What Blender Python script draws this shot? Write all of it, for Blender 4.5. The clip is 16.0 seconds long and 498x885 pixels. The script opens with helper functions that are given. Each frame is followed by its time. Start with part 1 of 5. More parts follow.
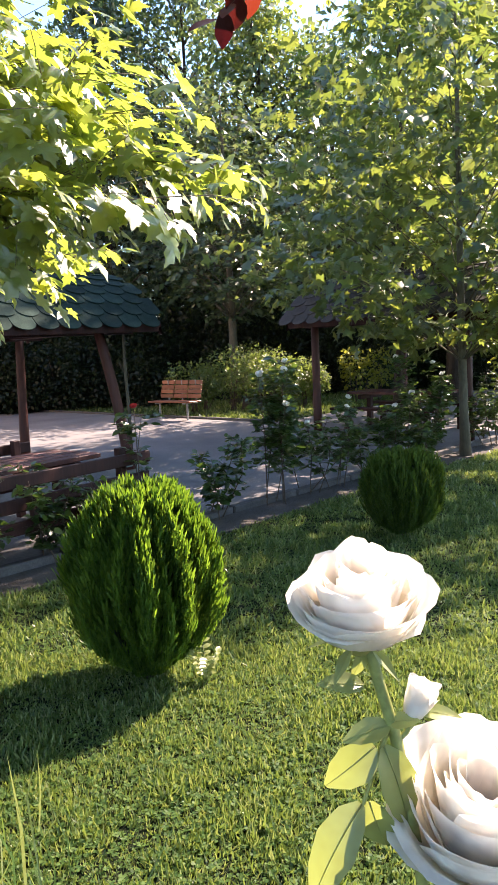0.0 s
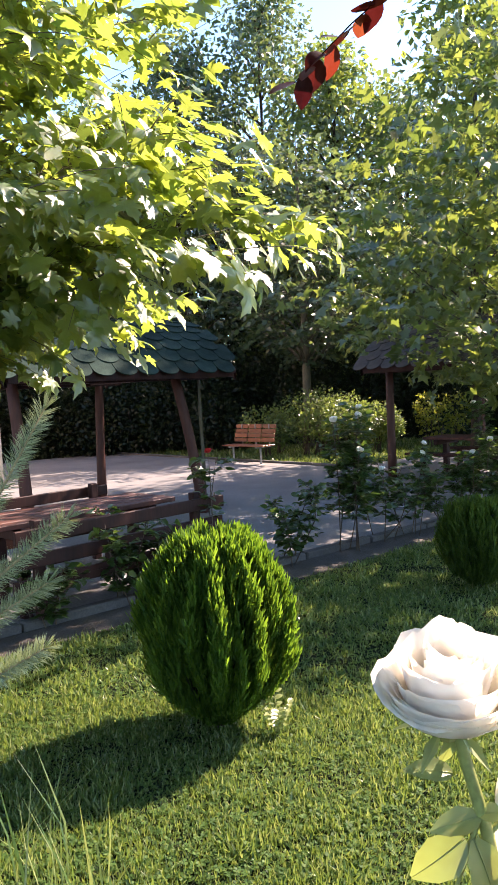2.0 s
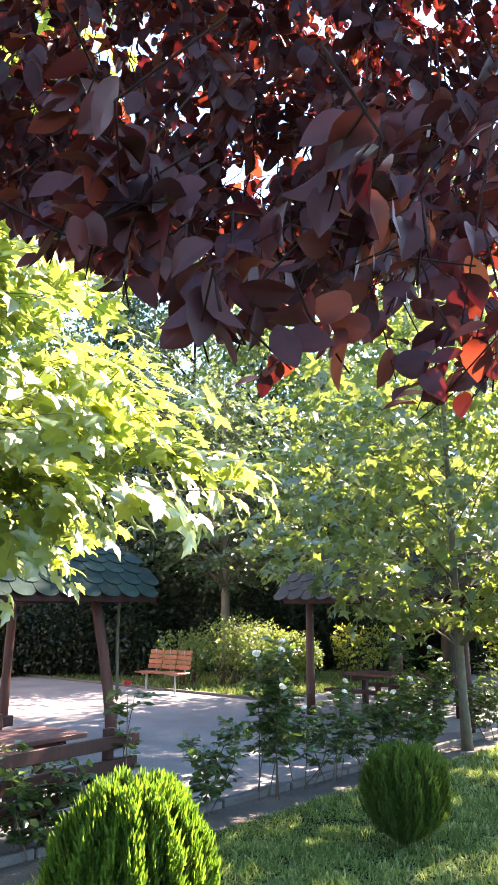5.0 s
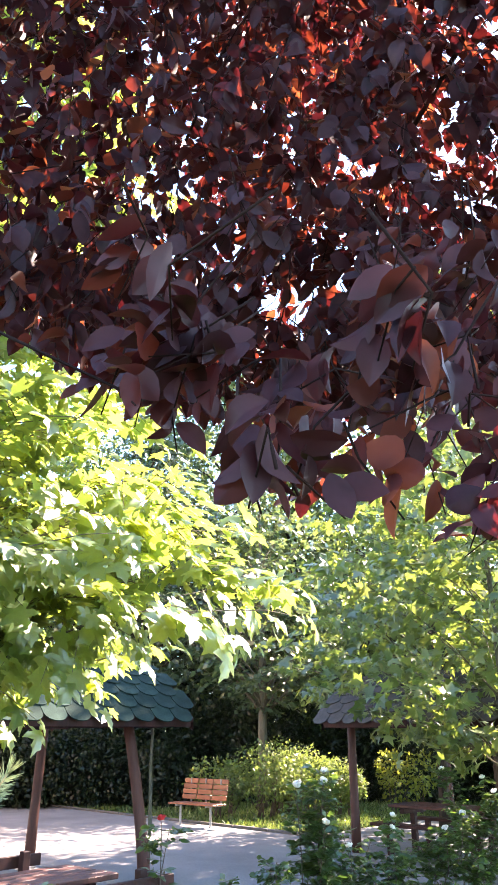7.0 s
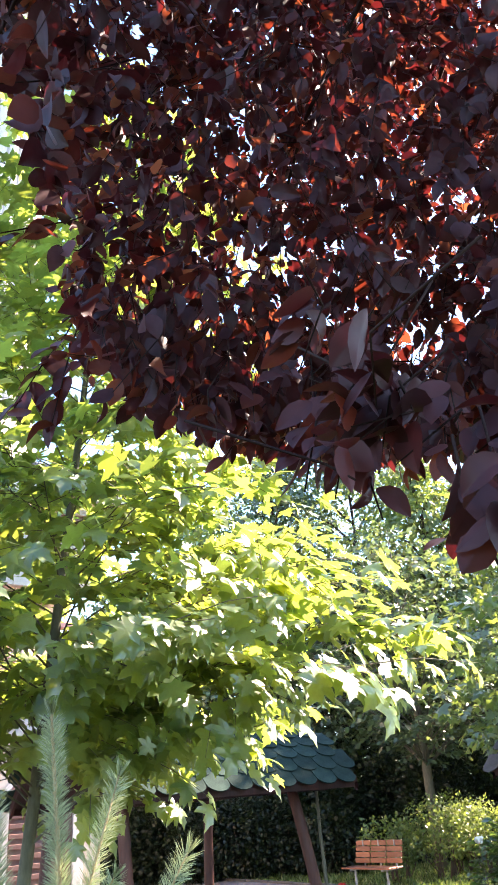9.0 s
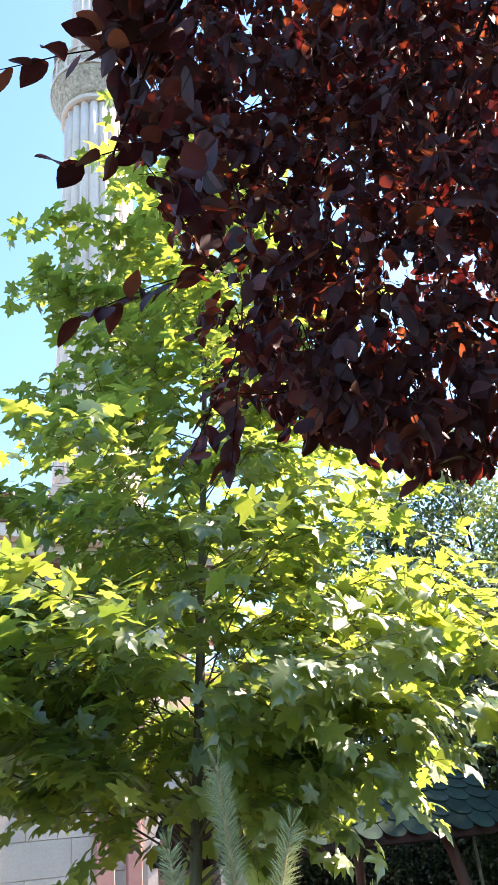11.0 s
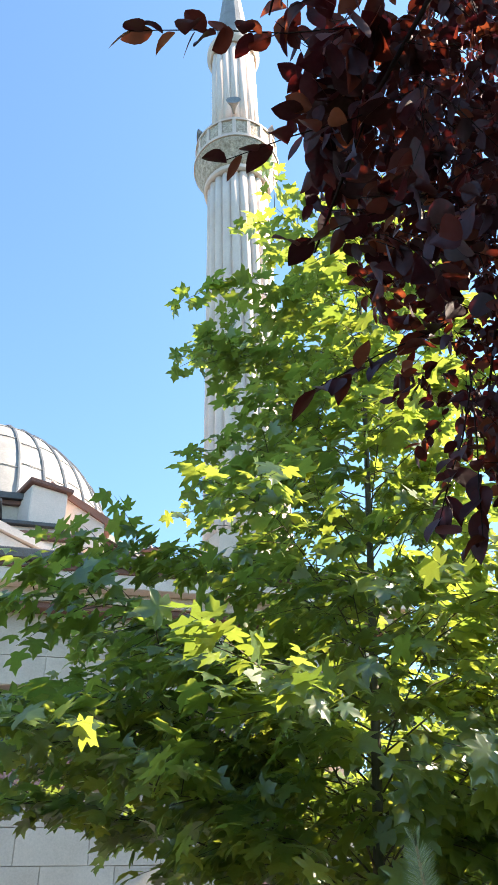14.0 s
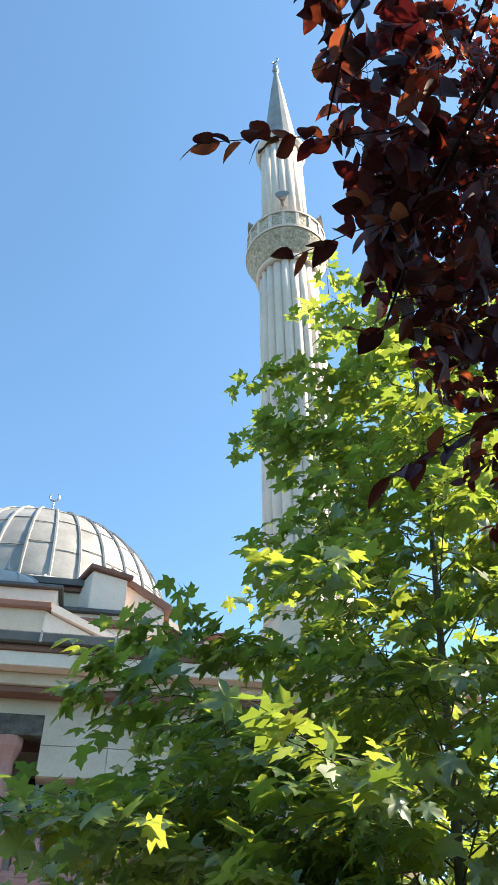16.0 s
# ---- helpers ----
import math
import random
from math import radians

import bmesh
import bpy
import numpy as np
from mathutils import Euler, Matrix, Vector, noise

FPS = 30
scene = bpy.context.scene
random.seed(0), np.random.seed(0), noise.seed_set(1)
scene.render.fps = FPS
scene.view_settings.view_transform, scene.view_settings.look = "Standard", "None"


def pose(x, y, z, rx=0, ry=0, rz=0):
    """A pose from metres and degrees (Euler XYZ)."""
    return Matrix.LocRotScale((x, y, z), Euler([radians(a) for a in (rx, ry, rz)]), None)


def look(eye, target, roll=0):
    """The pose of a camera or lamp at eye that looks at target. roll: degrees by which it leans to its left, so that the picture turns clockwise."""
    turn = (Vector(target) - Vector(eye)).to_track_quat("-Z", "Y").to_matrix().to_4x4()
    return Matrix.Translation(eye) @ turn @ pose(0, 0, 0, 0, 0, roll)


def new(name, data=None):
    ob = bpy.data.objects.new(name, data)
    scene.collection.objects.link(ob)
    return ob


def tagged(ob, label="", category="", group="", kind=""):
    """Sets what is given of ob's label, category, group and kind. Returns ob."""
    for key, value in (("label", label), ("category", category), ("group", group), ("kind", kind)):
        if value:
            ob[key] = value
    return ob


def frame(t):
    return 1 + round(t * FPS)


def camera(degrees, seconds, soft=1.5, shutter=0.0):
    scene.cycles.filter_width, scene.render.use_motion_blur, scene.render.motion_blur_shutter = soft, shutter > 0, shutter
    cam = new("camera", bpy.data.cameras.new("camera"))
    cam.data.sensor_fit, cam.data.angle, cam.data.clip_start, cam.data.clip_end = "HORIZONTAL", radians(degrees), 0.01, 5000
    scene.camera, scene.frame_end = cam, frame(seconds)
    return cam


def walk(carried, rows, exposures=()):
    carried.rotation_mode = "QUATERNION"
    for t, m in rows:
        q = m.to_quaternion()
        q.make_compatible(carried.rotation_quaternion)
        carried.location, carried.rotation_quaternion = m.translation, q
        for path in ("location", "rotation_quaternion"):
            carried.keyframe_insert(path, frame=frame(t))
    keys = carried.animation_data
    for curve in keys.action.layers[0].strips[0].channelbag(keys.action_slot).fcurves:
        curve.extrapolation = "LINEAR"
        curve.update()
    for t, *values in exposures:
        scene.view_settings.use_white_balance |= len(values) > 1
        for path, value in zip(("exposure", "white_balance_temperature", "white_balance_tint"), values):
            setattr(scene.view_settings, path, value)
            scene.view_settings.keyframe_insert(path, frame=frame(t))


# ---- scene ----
# ---- camera and walk ----
cam = camera(36.4, 16.0, 1.5)
PATH = [
    (0, (0.164, 0.132, 1.704), (0.133, 2.115, 1.445), -2.87),
    (0.5, (0.153, 0.144, 1.701), (0.051, 2.125, 1.451), -2.85),
    (1, (0.147, 0.156, 1.702), (-0.016, 2.137, 1.477), -2.93),
    (1.5, (0.147, 0.142, 1.714), (-0.067, 2.121, 1.529), -2.82),
    (2, (0.157, 0.133, 1.724), (-0.060, 2.116, 1.588), -2.81),
    (2.5, (0.156, 0.103, 1.740), (-0.059, 2.089, 1.653), -2.90),
    (3, (0.121, 0.101, 1.752), (-0.018, 2.096, 1.800), -2.81),
    (3.5, (0.060, 0.058, 1.774), (0.046, 2.052, 1.928), -1.41),
    (4, (0.054, 0.012, 1.811), (0.071, 1.991, 2.097), -0.56),
    (4.2, (0.068, -0.026, 1.814), (0.085, 1.949, 2.125), -0.20),
    (6.3, (0.050, -0.028, 1.842), (0.042, 1.863, 2.493), -0.48),
    (6.5, (0.050, -0.028, 1.843), (0.022, 1.855, 2.517), -0.33),
    (7, (0.051, -0.025, 1.848), (-0.023, 1.841, 2.565), -0.25),
    (7.5, (0.050, -0.020, 1.850), (-0.070, 1.828, 2.604), -1.24),
    (8, (0.036, -0.017, 1.854), (-0.168, 1.808, 2.648), -2.02),
    (8.2, (0.021, -0.014, 1.860), (-0.221, 1.802, 2.664), -2.47),
    (10.3, (-0.068, -0.044, 1.875), (-0.529, 1.659, 2.818), -7.68),
    (10.5, (-0.108, -0.017, 1.884), (-0.583, 1.676, 2.837), -7.74),
    (11, (-0.175, -0.037, 1.877), (-0.760, 1.610, 2.849), -6.70),
    (11.5, (-0.244, -0.057, 1.916), (-0.907, 1.563, 2.884), -5.63),
    (12, (-0.277, -0.076, 1.918), (-0.984, 1.510, 2.909), -4.60),
    (12.5, (-0.318, -0.088, 1.947), (-1.071, 1.466, 2.956), -3.52),
    (13, (-0.336, -0.116, 1.923), (-1.125, 1.393, 2.972), -2.56),
    (13.5, (-0.351, -0.127, 1.930), (-1.175, 1.335, 3.017), -1.87),
    (14, (-0.366, -0.132, 1.944), (-1.228, 1.288, 3.057), -1.94),
    (14.5, (-0.376, -0.140, 1.937), (-1.275, 1.235, 3.078), -1.41),
    (15, (-0.387, -0.151, 1.951), (-1.301, 1.175, 3.137), -0.73),
    (15.5, (-0.385, -0.156, 1.958), (-1.299, 1.122, 3.196), -0.46),
    (16, (-0.393, -0.168, 1.956), (-1.300, 1.065, 3.243), -0.37),
]
EXPOSURES = [(0.0, 2.14, 6500, 29), (3.0, 2.06, 6500, 27), (4.2, 2.70, 6500, 26), (6.3, 3.4, 6500, 27), (8.2, 3.3, 6500, 27), (10.3, 2.55, 6500, 24), (12.5, 2.2, 6500, 19), (14.5, 1.8, 6500, 13), (16.0, 1.6, 6500, 9)]
walk(cam, [(t, look(eye, target, roll)) for t, eye, target, roll in PATH], EXPOSURES)

# ---- sky and sun ----
SUN_AZ, SUN_EL = 47.0, 42.0          # degrees: to the right of +y, and above the horizon
world = bpy.data.worlds.new("sky")
scene.world = world
world.use_nodes = True
sky = world.node_tree.nodes.new("ShaderNodeTexSky")
sky.sky_type, sky.sun_disc = "NISHITA", False
sky.air_density, sky.dust_density, sky.ozone_density = 1.0, 0.4, 1.0
sky.sun_elevation, sky.sun_rotation = radians(SUN_EL), radians(SUN_AZ)
deep = world.node_tree.nodes.new("ShaderNodeMix")
deep.data_type, deep.blend_type = "RGBA", "MULTIPLY"
deep.inputs[0].default_value, deep.inputs[7].default_value = 1.0, (0.78, 0.98, 1.00, 1)
world.node_tree.links.new(sky.outputs[0], deep.inputs[6])
world.node_tree.links.new(deep.outputs[2], world.node_tree.nodes["Background"].inputs[0])
world.node_tree.nodes["Background"].inputs[1].default_value = 0.110
sun = new("sun", bpy.data.lights.new("sun", "SUN"))
sun.data.energy, sun.data.angle, sun.data.color = 5.0, radians(0.6), (1.0, 0.87, 0.67)
sun_from = Vector((math.sin(radians(SUN_AZ)) * math.cos(radians(SUN_EL)), math.cos(radians(SUN_AZ)) * math.cos(radians(SUN_EL)), math.sin(radians(SUN_EL))))
sun.matrix_world = look(sun_from * 60, (0, 0, 0))

# ---- materials ----
def material(name, rough=0.7, metal=0.0):
    m = bpy.data.materials.new(name)
    m.use_nodes = True
    b = m.node_tree.nodes["Principled BSDF"]
    b.inputs["Roughness"].default_value, b.inputs["Metallic"].default_value = rough, metal
    return m, m.node_tree.nodes, m.node_tree.links, b


def ramp(nodes, links, factor, stops):
    r = nodes.new("ShaderNodeValToRGB")
    while len(r.color_ramp.elements) < len(stops):
        r.color_ramp.elements.new(0.5)
    for e, (p, c) in zip(r.color_ramp.elements, stops):
        e.position, e.color = p, (*c, 1)
    links.new(factor, r.inputs[0])
    return r.outputs[0]


def noise_of(nodes, links, scale, detail=4.0, rough=0.6, stretch=None):
    co = nodes.new("ShaderNodeTexCoord")
    n = nodes.new("ShaderNodeTexNoise")
    n.inputs["Scale"].default_value, n.inputs["Detail"].default_value, n.inputs["Roughness"].default_value = scale, detail, rough
    if stretch:
        mp = nodes.new("ShaderNodeMapping")
        mp.inputs["Scale"].default_value = stretch
        links.new(co.outputs["Object"], mp.inputs[0])
        links.new(mp.outputs[0], n.inputs["Vector"])
    else:
        links.new(co.outputs["Object"], n.inputs["Vector"])
    return n.outputs["Fac"]


def mixed(nodes, links, a, b, fac=0.5, how="MIX"):
    m = nodes.new("ShaderNodeMix")
    m.data_type, m.blend_type = "RGBA", how
    m.inputs[0].default_value = fac
    links.new(a, m.inputs[6])
    links.new(b, m.inputs[7])
    return m.outputs[2]


def surface(name, stops, scale, rough=0.8, fine=60.0, bump=0.3, metal=0.0, stretch=None, depth=0.01, vary=0.0, coarse=0.28):
    """A solid surface: large stains and fine grain in the colour, and a relief."""
    m, nodes, links, b = material(name, rough, metal)
    big = noise_of(nodes, links, scale, 5.0, 0.62, stretch)
    small = noise_of(nodes, links, fine, 3.0, 0.6, stretch)
    col = ramp(nodes, links, big, [(0.3 + 0.4 * i / max(1, len(stops) - 1), c) for i, c in enumerate(stops)])
    grain = ramp(nodes, links, small, [(0.3, (1 - coarse,) * 3), (0.7, (1 + 0.4 * coarse,) * 3)])
    col = mixed(nodes, links, col, grain, 1.0, "MULTIPLY")
    if vary:
        info = nodes.new("ShaderNodeObjectInfo")
        own = ramp(nodes, links, info.outputs["Random"], [(0.0, (1 - vary,) * 3), (1.0, (1 + vary,) * 3)])
        col = mixed(nodes, links, col, own, 1.0, "MULTIPLY")
    links.new(col, b.inputs["Base Color"])
    bp = nodes.new("ShaderNodeBump")
    bp.inputs["Strength"].default_value, bp.inputs["Distance"].default_value = bump, depth
    links.new(small, bp.inputs["Height"])
    links.new(bp.outputs[0], b.inputs["Normal"])
    return m


def foliage(name, stops, through_stops, part_through=0.45, rough=0.45, gloss=0.5):
    """Leaves: each its own tone, and letting light through in a tone of its own."""
    m, nodes, links, b = material(name, rough)
    geo = nodes.new("ShaderNodeNewGeometry")
    pick = geo.outputs["Random Per Island"]
    col = ramp(nodes, links, pick, [(i / max(1, len(stops) - 1), c) for i, c in enumerate(stops)])
    thr = ramp(nodes, links, pick, [(i / max(1, len(through_stops) - 1), c) for i, c in enumerate(through_stops)])
    n = noise_of(nodes, links, 45.0, 2.0)
    tone = ramp(nodes, links, n, [(0.3, (0.66, 0.66, 0.66)), (0.7, (1.22, 1.22, 1.22))])
    col = mixed(nodes, links, col, tone, 1.0, "MULTIPLY")
    links.new(col, b.inputs["Base Color"])
    b.inputs["Specular IOR Level"].default_value = gloss
    tr = nodes.new("ShaderNodeBsdfTranslucent")
    links.new(thr, tr.inputs[0])
    mx = nodes.new("ShaderNodeMixShader")
    mx.inputs[0].default_value = part_through
    links.new(b.outputs[0], mx.inputs[1])
    links.new(tr.outputs[0], mx.inputs[2])
    links.new(mx.outputs[0], nodes["Material Output"].inputs[0])
    return m


M_MAPLE = foliage("maple_leaf", [(0.070, 0.132, 0.043), (0.094, 0.164, 0.051), (0.122, 0.196, 0.060), (0.074, 0.140, 0.050)], [(0.27, 0.38, 0.044), (0.37, 0.46, 0.054), (0.50, 0.55, 0.062), (0.30, 0.41, 0.048)], 0.50, 0.36, 1.7)
M_MAPLE_FAR = foliage("green_leaf", [(0.046, 0.088, 0.033), (0.068, 0.118, 0.042), (0.098, 0.150, 0.054)], [(0.19, 0.27, 0.042), (0.28, 0.36, 0.052), (0.42, 0.47, 0.064)], 0.40, 0.34, 1.1)
M_ASH = foliage("blue_green_leaf", [(0.030, 0.060, 0.033), (0.047, 0.086, 0.045), (0.070, 0.110, 0.055)], [(0.11, 0.17, 0.055), (0.17, 0.24, 0.062), (0.26, 0.31, 0.072)], 0.36, 0.30, 0.9)
# shade put into the leaf colour, for growth under and behind the trees
M_SHADE = foliage("shaded_leaf", [(0.007, 0.014, 0.005), (0.012, 0.022, 0.007), (0.020, 0.034, 0.010)], [(0.03, 0.05, 0.007), (0.055, 0.08, 0.010)], 0.25, 0.45, 0.4)
M_SHRUB = foliage("shrub_leaf", [(0.055, 0.095, 0.024), (0.085, 0.135, 0.034), (0.115, 0.165, 0.045)], [(0.20, 0.28, 0.05), (0.30, 0.36, 0.06)], 0.40, 0.42, 0.6)
M_YELLOW = foliage("yellow_green_leaf", [(0.10, 0.14, 0.02), (0.16, 0.19, 0.03)], [(0.34, 0.37, 0.04), (0.46, 0.45, 0.05)], 0.42)
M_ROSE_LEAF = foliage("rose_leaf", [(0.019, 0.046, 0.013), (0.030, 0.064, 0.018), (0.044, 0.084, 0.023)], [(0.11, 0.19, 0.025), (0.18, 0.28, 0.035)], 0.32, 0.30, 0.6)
M_PLUM = foliage("purple_plum_leaf", [(0.044, 0.0165, 0.0185), (0.060, 0.022, 0.024), (0.078, 0.029, 0.030), (0.048, 0.018, 0.021), (0.066, 0.025, 0.027)], [(0.05, 0.005, 0.008), (0.08, 0.008, 0.010), (0.16, 0.014, 0.012), (0.06, 0.006, 0.009), (0.34, 0.050, 0.020), (0.09, 0.009, 0.010), (0.75, 0.17, 0.055)], 0.31, 0.48, 0.22)
M_THUJA = foliage("thuja_frond", [(0.018, 0.050, 0.008), (0.034, 0.082, 0.011), (0.068, 0.130, 0.017)], [(0.14, 0.30, 0.015), (0.34, 0.54, 0.030)], 0.36, 0.6, 0.3)
# darker copy of the thuja fronds, with tree shade in its colour
M_THUJA_SHADED = foliage("shaded_thuja_frond", [(0.020, 0.044, 0.010), (0.034, 0.070, 0.013), (0.060, 0.105, 0.018)], [(0.12, 0.21, 0.015), (0.20, 0.29, 0.022)], 0.34, 0.6, 0.3)
M_PINE = foliage("pine_needle", [(0.22, 0.26, 0.15), (0.34, 0.38, 0.22), (0.48, 0.51, 0.31)], [(0.30, 0.36, 0.13), (0.40, 0.45, 0.17)], 0.22, 0.42, 0.4)
M_GRASS = foliage("grass_blade", [(0.034, 0.072, 0.018), (0.056, 0.106, 0.024), (0.094, 0.150, 0.036), (0.24, 0.27, 0.12)], [(0.18, 0.27, 0.035), (0.28, 0.37, 0.055), (0.42, 0.47, 0.11)], 0.32, 0.36, 0.45)
M_CLOVER = foliage("clover_leaf", [(0.036, 0.080, 0.020), (0.060, 0.116, 0.030), (0.10, 0.160, 0.045)], [(0.20, 0.30, 0.04), (0.34, 0.43, 0.07)], 0.34, 0.55, 0.12)
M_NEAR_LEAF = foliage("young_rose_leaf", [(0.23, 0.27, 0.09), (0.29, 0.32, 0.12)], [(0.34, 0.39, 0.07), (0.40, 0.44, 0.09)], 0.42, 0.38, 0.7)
M_PETAL = foliage("white_petal", [(0.88, 0.84, 0.77), (0.90, 0.87, 0.81)], [(0.97, 0.91, 0.80), (0.98, 0.94, 0.85)], 0.50, 0.6, 0.2)
M_RED_PETAL = foliage("red_petal", [(0.45, 0.02, 0.03), (0.55, 0.04, 0.04)], [(0.6, 0.05, 0.05), (0.7, 0.07, 0.06)], 0.3)
# ground kept near-black: its colour carries the shade in gaps between blades
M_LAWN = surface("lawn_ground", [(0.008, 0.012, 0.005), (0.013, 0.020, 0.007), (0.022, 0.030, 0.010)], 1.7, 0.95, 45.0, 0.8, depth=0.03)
M_SOIL = surface("bare_soil", [(0.040, 0.032, 0.025), (0.065, 0.053, 0.042), (0.10, 0.083, 0.066)], 2.2, 0.97, 60.0, 0.7, depth=0.02)
M_PAVE = surface("grey_concrete", [(0.135, 0.122, 0.120), (0.18, 0.165, 0.16), (0.22, 0.20, 0.195)], 0.7, 0.9, 40.0, 0.25, depth=0.004)
M_KERB = surface("kerb_concrete", [(0.065, 0.058, 0.052), (0.115, 0.104, 0.094)], 3.0, 0.95, 70.0, 0.4, depth=0.004, vary=0.12)
M_BARK = surface("grey_bark", [(0.032, 0.024, 0.018), (0.060, 0.047, 0.036), (0.095, 0.076, 0.058)], 6.0, 0.95, 40.0, 0.9, stretch=(1, 1, 0.25), depth=0.015)
M_BARK.node_tree.nodes["Principled BSDF"].inputs["Specular IOR Level"].default_value = 0.2
M_LAWN.node_tree.nodes["Principled BSDF"].inputs["Specular IOR Level"].default_value = 0.1
M_YOUNG_BARK = surface("olive_grey_bark", [(0.085, 0.075, 0.045), (0.14, 0.12, 0.08)], 8.0, 0.85, 40.0, 0.6, stretch=(1, 1, 0.3), depth=0.006)
M_TWIG = surface("brown_twig", [(0.07, 0.045, 0.03), (0.12, 0.08, 0.05)], 12.0, 0.8, 90.0, 0.5, depth=0.003)
M_PLUM_BARK = surface("dark_plum_bark", [(0.022, 0.011, 0.010), (0.045, 0.024, 0.020)], 9.0, 0.95, 60.0, 0.7, depth=0.006)
M_PLUM_BARK.node_tree.nodes["Principled BSDF"].inputs["Specular IOR Level"].default_value = 0.1
M_PINE_STEM = surface("tan_pine_shoot", [(0.34, 0.25, 0.12), (0.46, 0.35, 0.18)], 20.0, 0.7, 120.0, 0.3, depth=0.001)
M_STEM = surface("green_stem", [(0.22, 0.24, 0.06), (0.30, 0.31, 0.09)], 15.0, 0.55, 120.0, 0.2, depth=0.001)
# darker copy of the timber, with the shade of backlit boards in its colour
M_SHADED_WOOD = surface("shaded_red_timber", [(0.022, 0.0065, 0.0055), (0.038, 0.011, 0.008), (0.060, 0.017, 0.012)], 5.0, 0.6, 50.0, 0.35, stretch=(1, 1, 0.12), depth=0.004, vary=0.18)
# brighter copy, with sunlight put into the colour of posts and tabletops
M_SUNLIT_WOOD = surface("sunlit_red_timber", [(0.045, 0.011, 0.007), (0.082, 0.021, 0.012), (0.125, 0.034, 0.020)], 5.0, 0.62, 50.0, 0.4, stretch=(1, 1, 0.12), depth=0.004, vary=0.18)
M_SHADED_WOOD.node_tree.nodes["Principled BSDF"].inputs["Specular IOR Level"].default_value = 0.25
M_BENCH = surface("varnished_orange_slat", [(0.15, 0.045, 0.020), (0.22, 0.070, 0.030), (0.28, 0.10, 0.042)], 6.0, 0.4, 60.0, 0.25, stretch=(0.15, 1, 1), depth=0.003, vary=0.2)
M_SHINGLE = surface("green_shingle", [(0.014, 0.026, 0.021), (0.021, 0.038, 0.030), (0.029, 0.050, 0.040)], 5.0, 0.92, 160.0, 0.6, depth=0.004, vary=0.25)
M_SHINGLE.node_tree.nodes["Principled BSDF"].inputs["Specular IOR Level"].default_value = 0.12
M_GREY_SHINGLE = surface("grey_brown_shingle", [(0.040, 0.034, 0.030), (0.072, 0.062, 0.054)], 5.0, 0.9, 160.0, 0.6, depth=0.004, vary=0.2)
M_STONE = surface("beige_stone", [(0.48, 0.385, 0.30), (0.56, 0.46, 0.37), (0.62, 0.52, 0.43)], 0.9, 0.85, 35.0, 0.2, depth=0.003, vary=0.08, coarse=0.10)
M_WHITE_STONE = surface("pale_marble", [(0.68, 0.54, 0.46), (0.76, 0.61, 0.52), (0.82, 0.67, 0.58)], 0.8, 0.7, 30.0, 0.12, depth=0.003, coarse=0.10)
M_CARVED = surface("carved_pale_stone", [(0.34, 0.25, 0.18), (0.58, 0.46, 0.35), (0.78, 0.66, 0.53)], 8.0, 0.8, 14.0, 0.9, depth=0.05)
M_PINK = surface("pink_stone", [(0.36, 0.17, 0.15), (0.44, 0.22, 0.19), (0.50, 0.27, 0.23)], 1.5, 0.75, 50.0, 0.2, depth=0.003, coarse=0.10)
M_REDBAND = surface("red_brown_band", [(0.19, 0.090, 0.068), (0.25, 0.125, 0.095)], 2.0, 0.8, 50.0, 0.2, depth=0.003)
M_LEAD = surface("grey_lead_sheet", [(0.24, 0.23, 0.225), (0.31, 0.30, 0.29), (0.37, 0.36, 0.35)], 1.3, 0.55, 20.0, 0.12, metal=0.15, depth=0.004, vary=0.06, coarse=0.10)
M_FRIEZE = surface("dark_carved_stone", [(0.05, 0.045, 0.04), (0.15, 0.135, 0.12)], 5.0, 0.85, 11.0, 0.9, depth=0.05)
M_DARK_METAL = surface("dark_gutter_metal", [(0.08, 0.075, 0.07), (0.13, 0.12, 0.115)], 2.0, 0.5, 60.0, 0.15, metal=0.4, depth=0.002)
M_BRASS = surface("dull_metal_finial", [(0.32, 0.31, 0.29), (0.42, 0.41, 0.38)], 6.0, 0.4, 60.0, 0.1, metal=0.8, depth=0.002)
M_GLASS, _n, _l, _b = material("dark_window_glass", 0.08)
_b.inputs["Base Color"].default_value = (0.02, 0.025, 0.03, 1)
M_STEEL = surface("painted_steel_leg", [(0.22, 0.22, 0.21), (0.30, 0.30, 0.29)], 6.0, 0.5, 60.0, 0.1, metal=0.3, depth=0.002)


# ---- builders ----
def mesh_of(name, verts, faces, mat, smooth=False):
    me = bpy.data.meshes.new(name)
    me.from_pydata([tuple(v) for v in verts], [], [tuple(f) for f in faces])
    me.materials.append(mat)
    if smooth:
        me.polygons.foreach_set("use_smooth", [True] * len(me.polygons))
    me.update()
    return me


def fast_mesh(name, verts, tris, mat, smooth=True):
    """A mesh of many triangles from arrays."""
    verts, tris = np.asarray(verts, np.float32), np.asarray(tris, np.int32)
    me = bpy.data.meshes.new(name)
    me.vertices.add(len(verts))
    me.vertices.foreach_set("co", verts.ravel())
    me.loops.add(tris.size)
    me.loops.foreach_set("vertex_index", tris.ravel())
    me.polygons.add(len(tris))
    me.polygons.foreach_set("loop_start", np.arange(0, tris.size, 3, dtype=np.int32))
    me.polygons.foreach_set("use_smooth", np.full(len(tris), smooth))
    me.materials.append(mat)
    me.update(calc_edges=True)
    return me


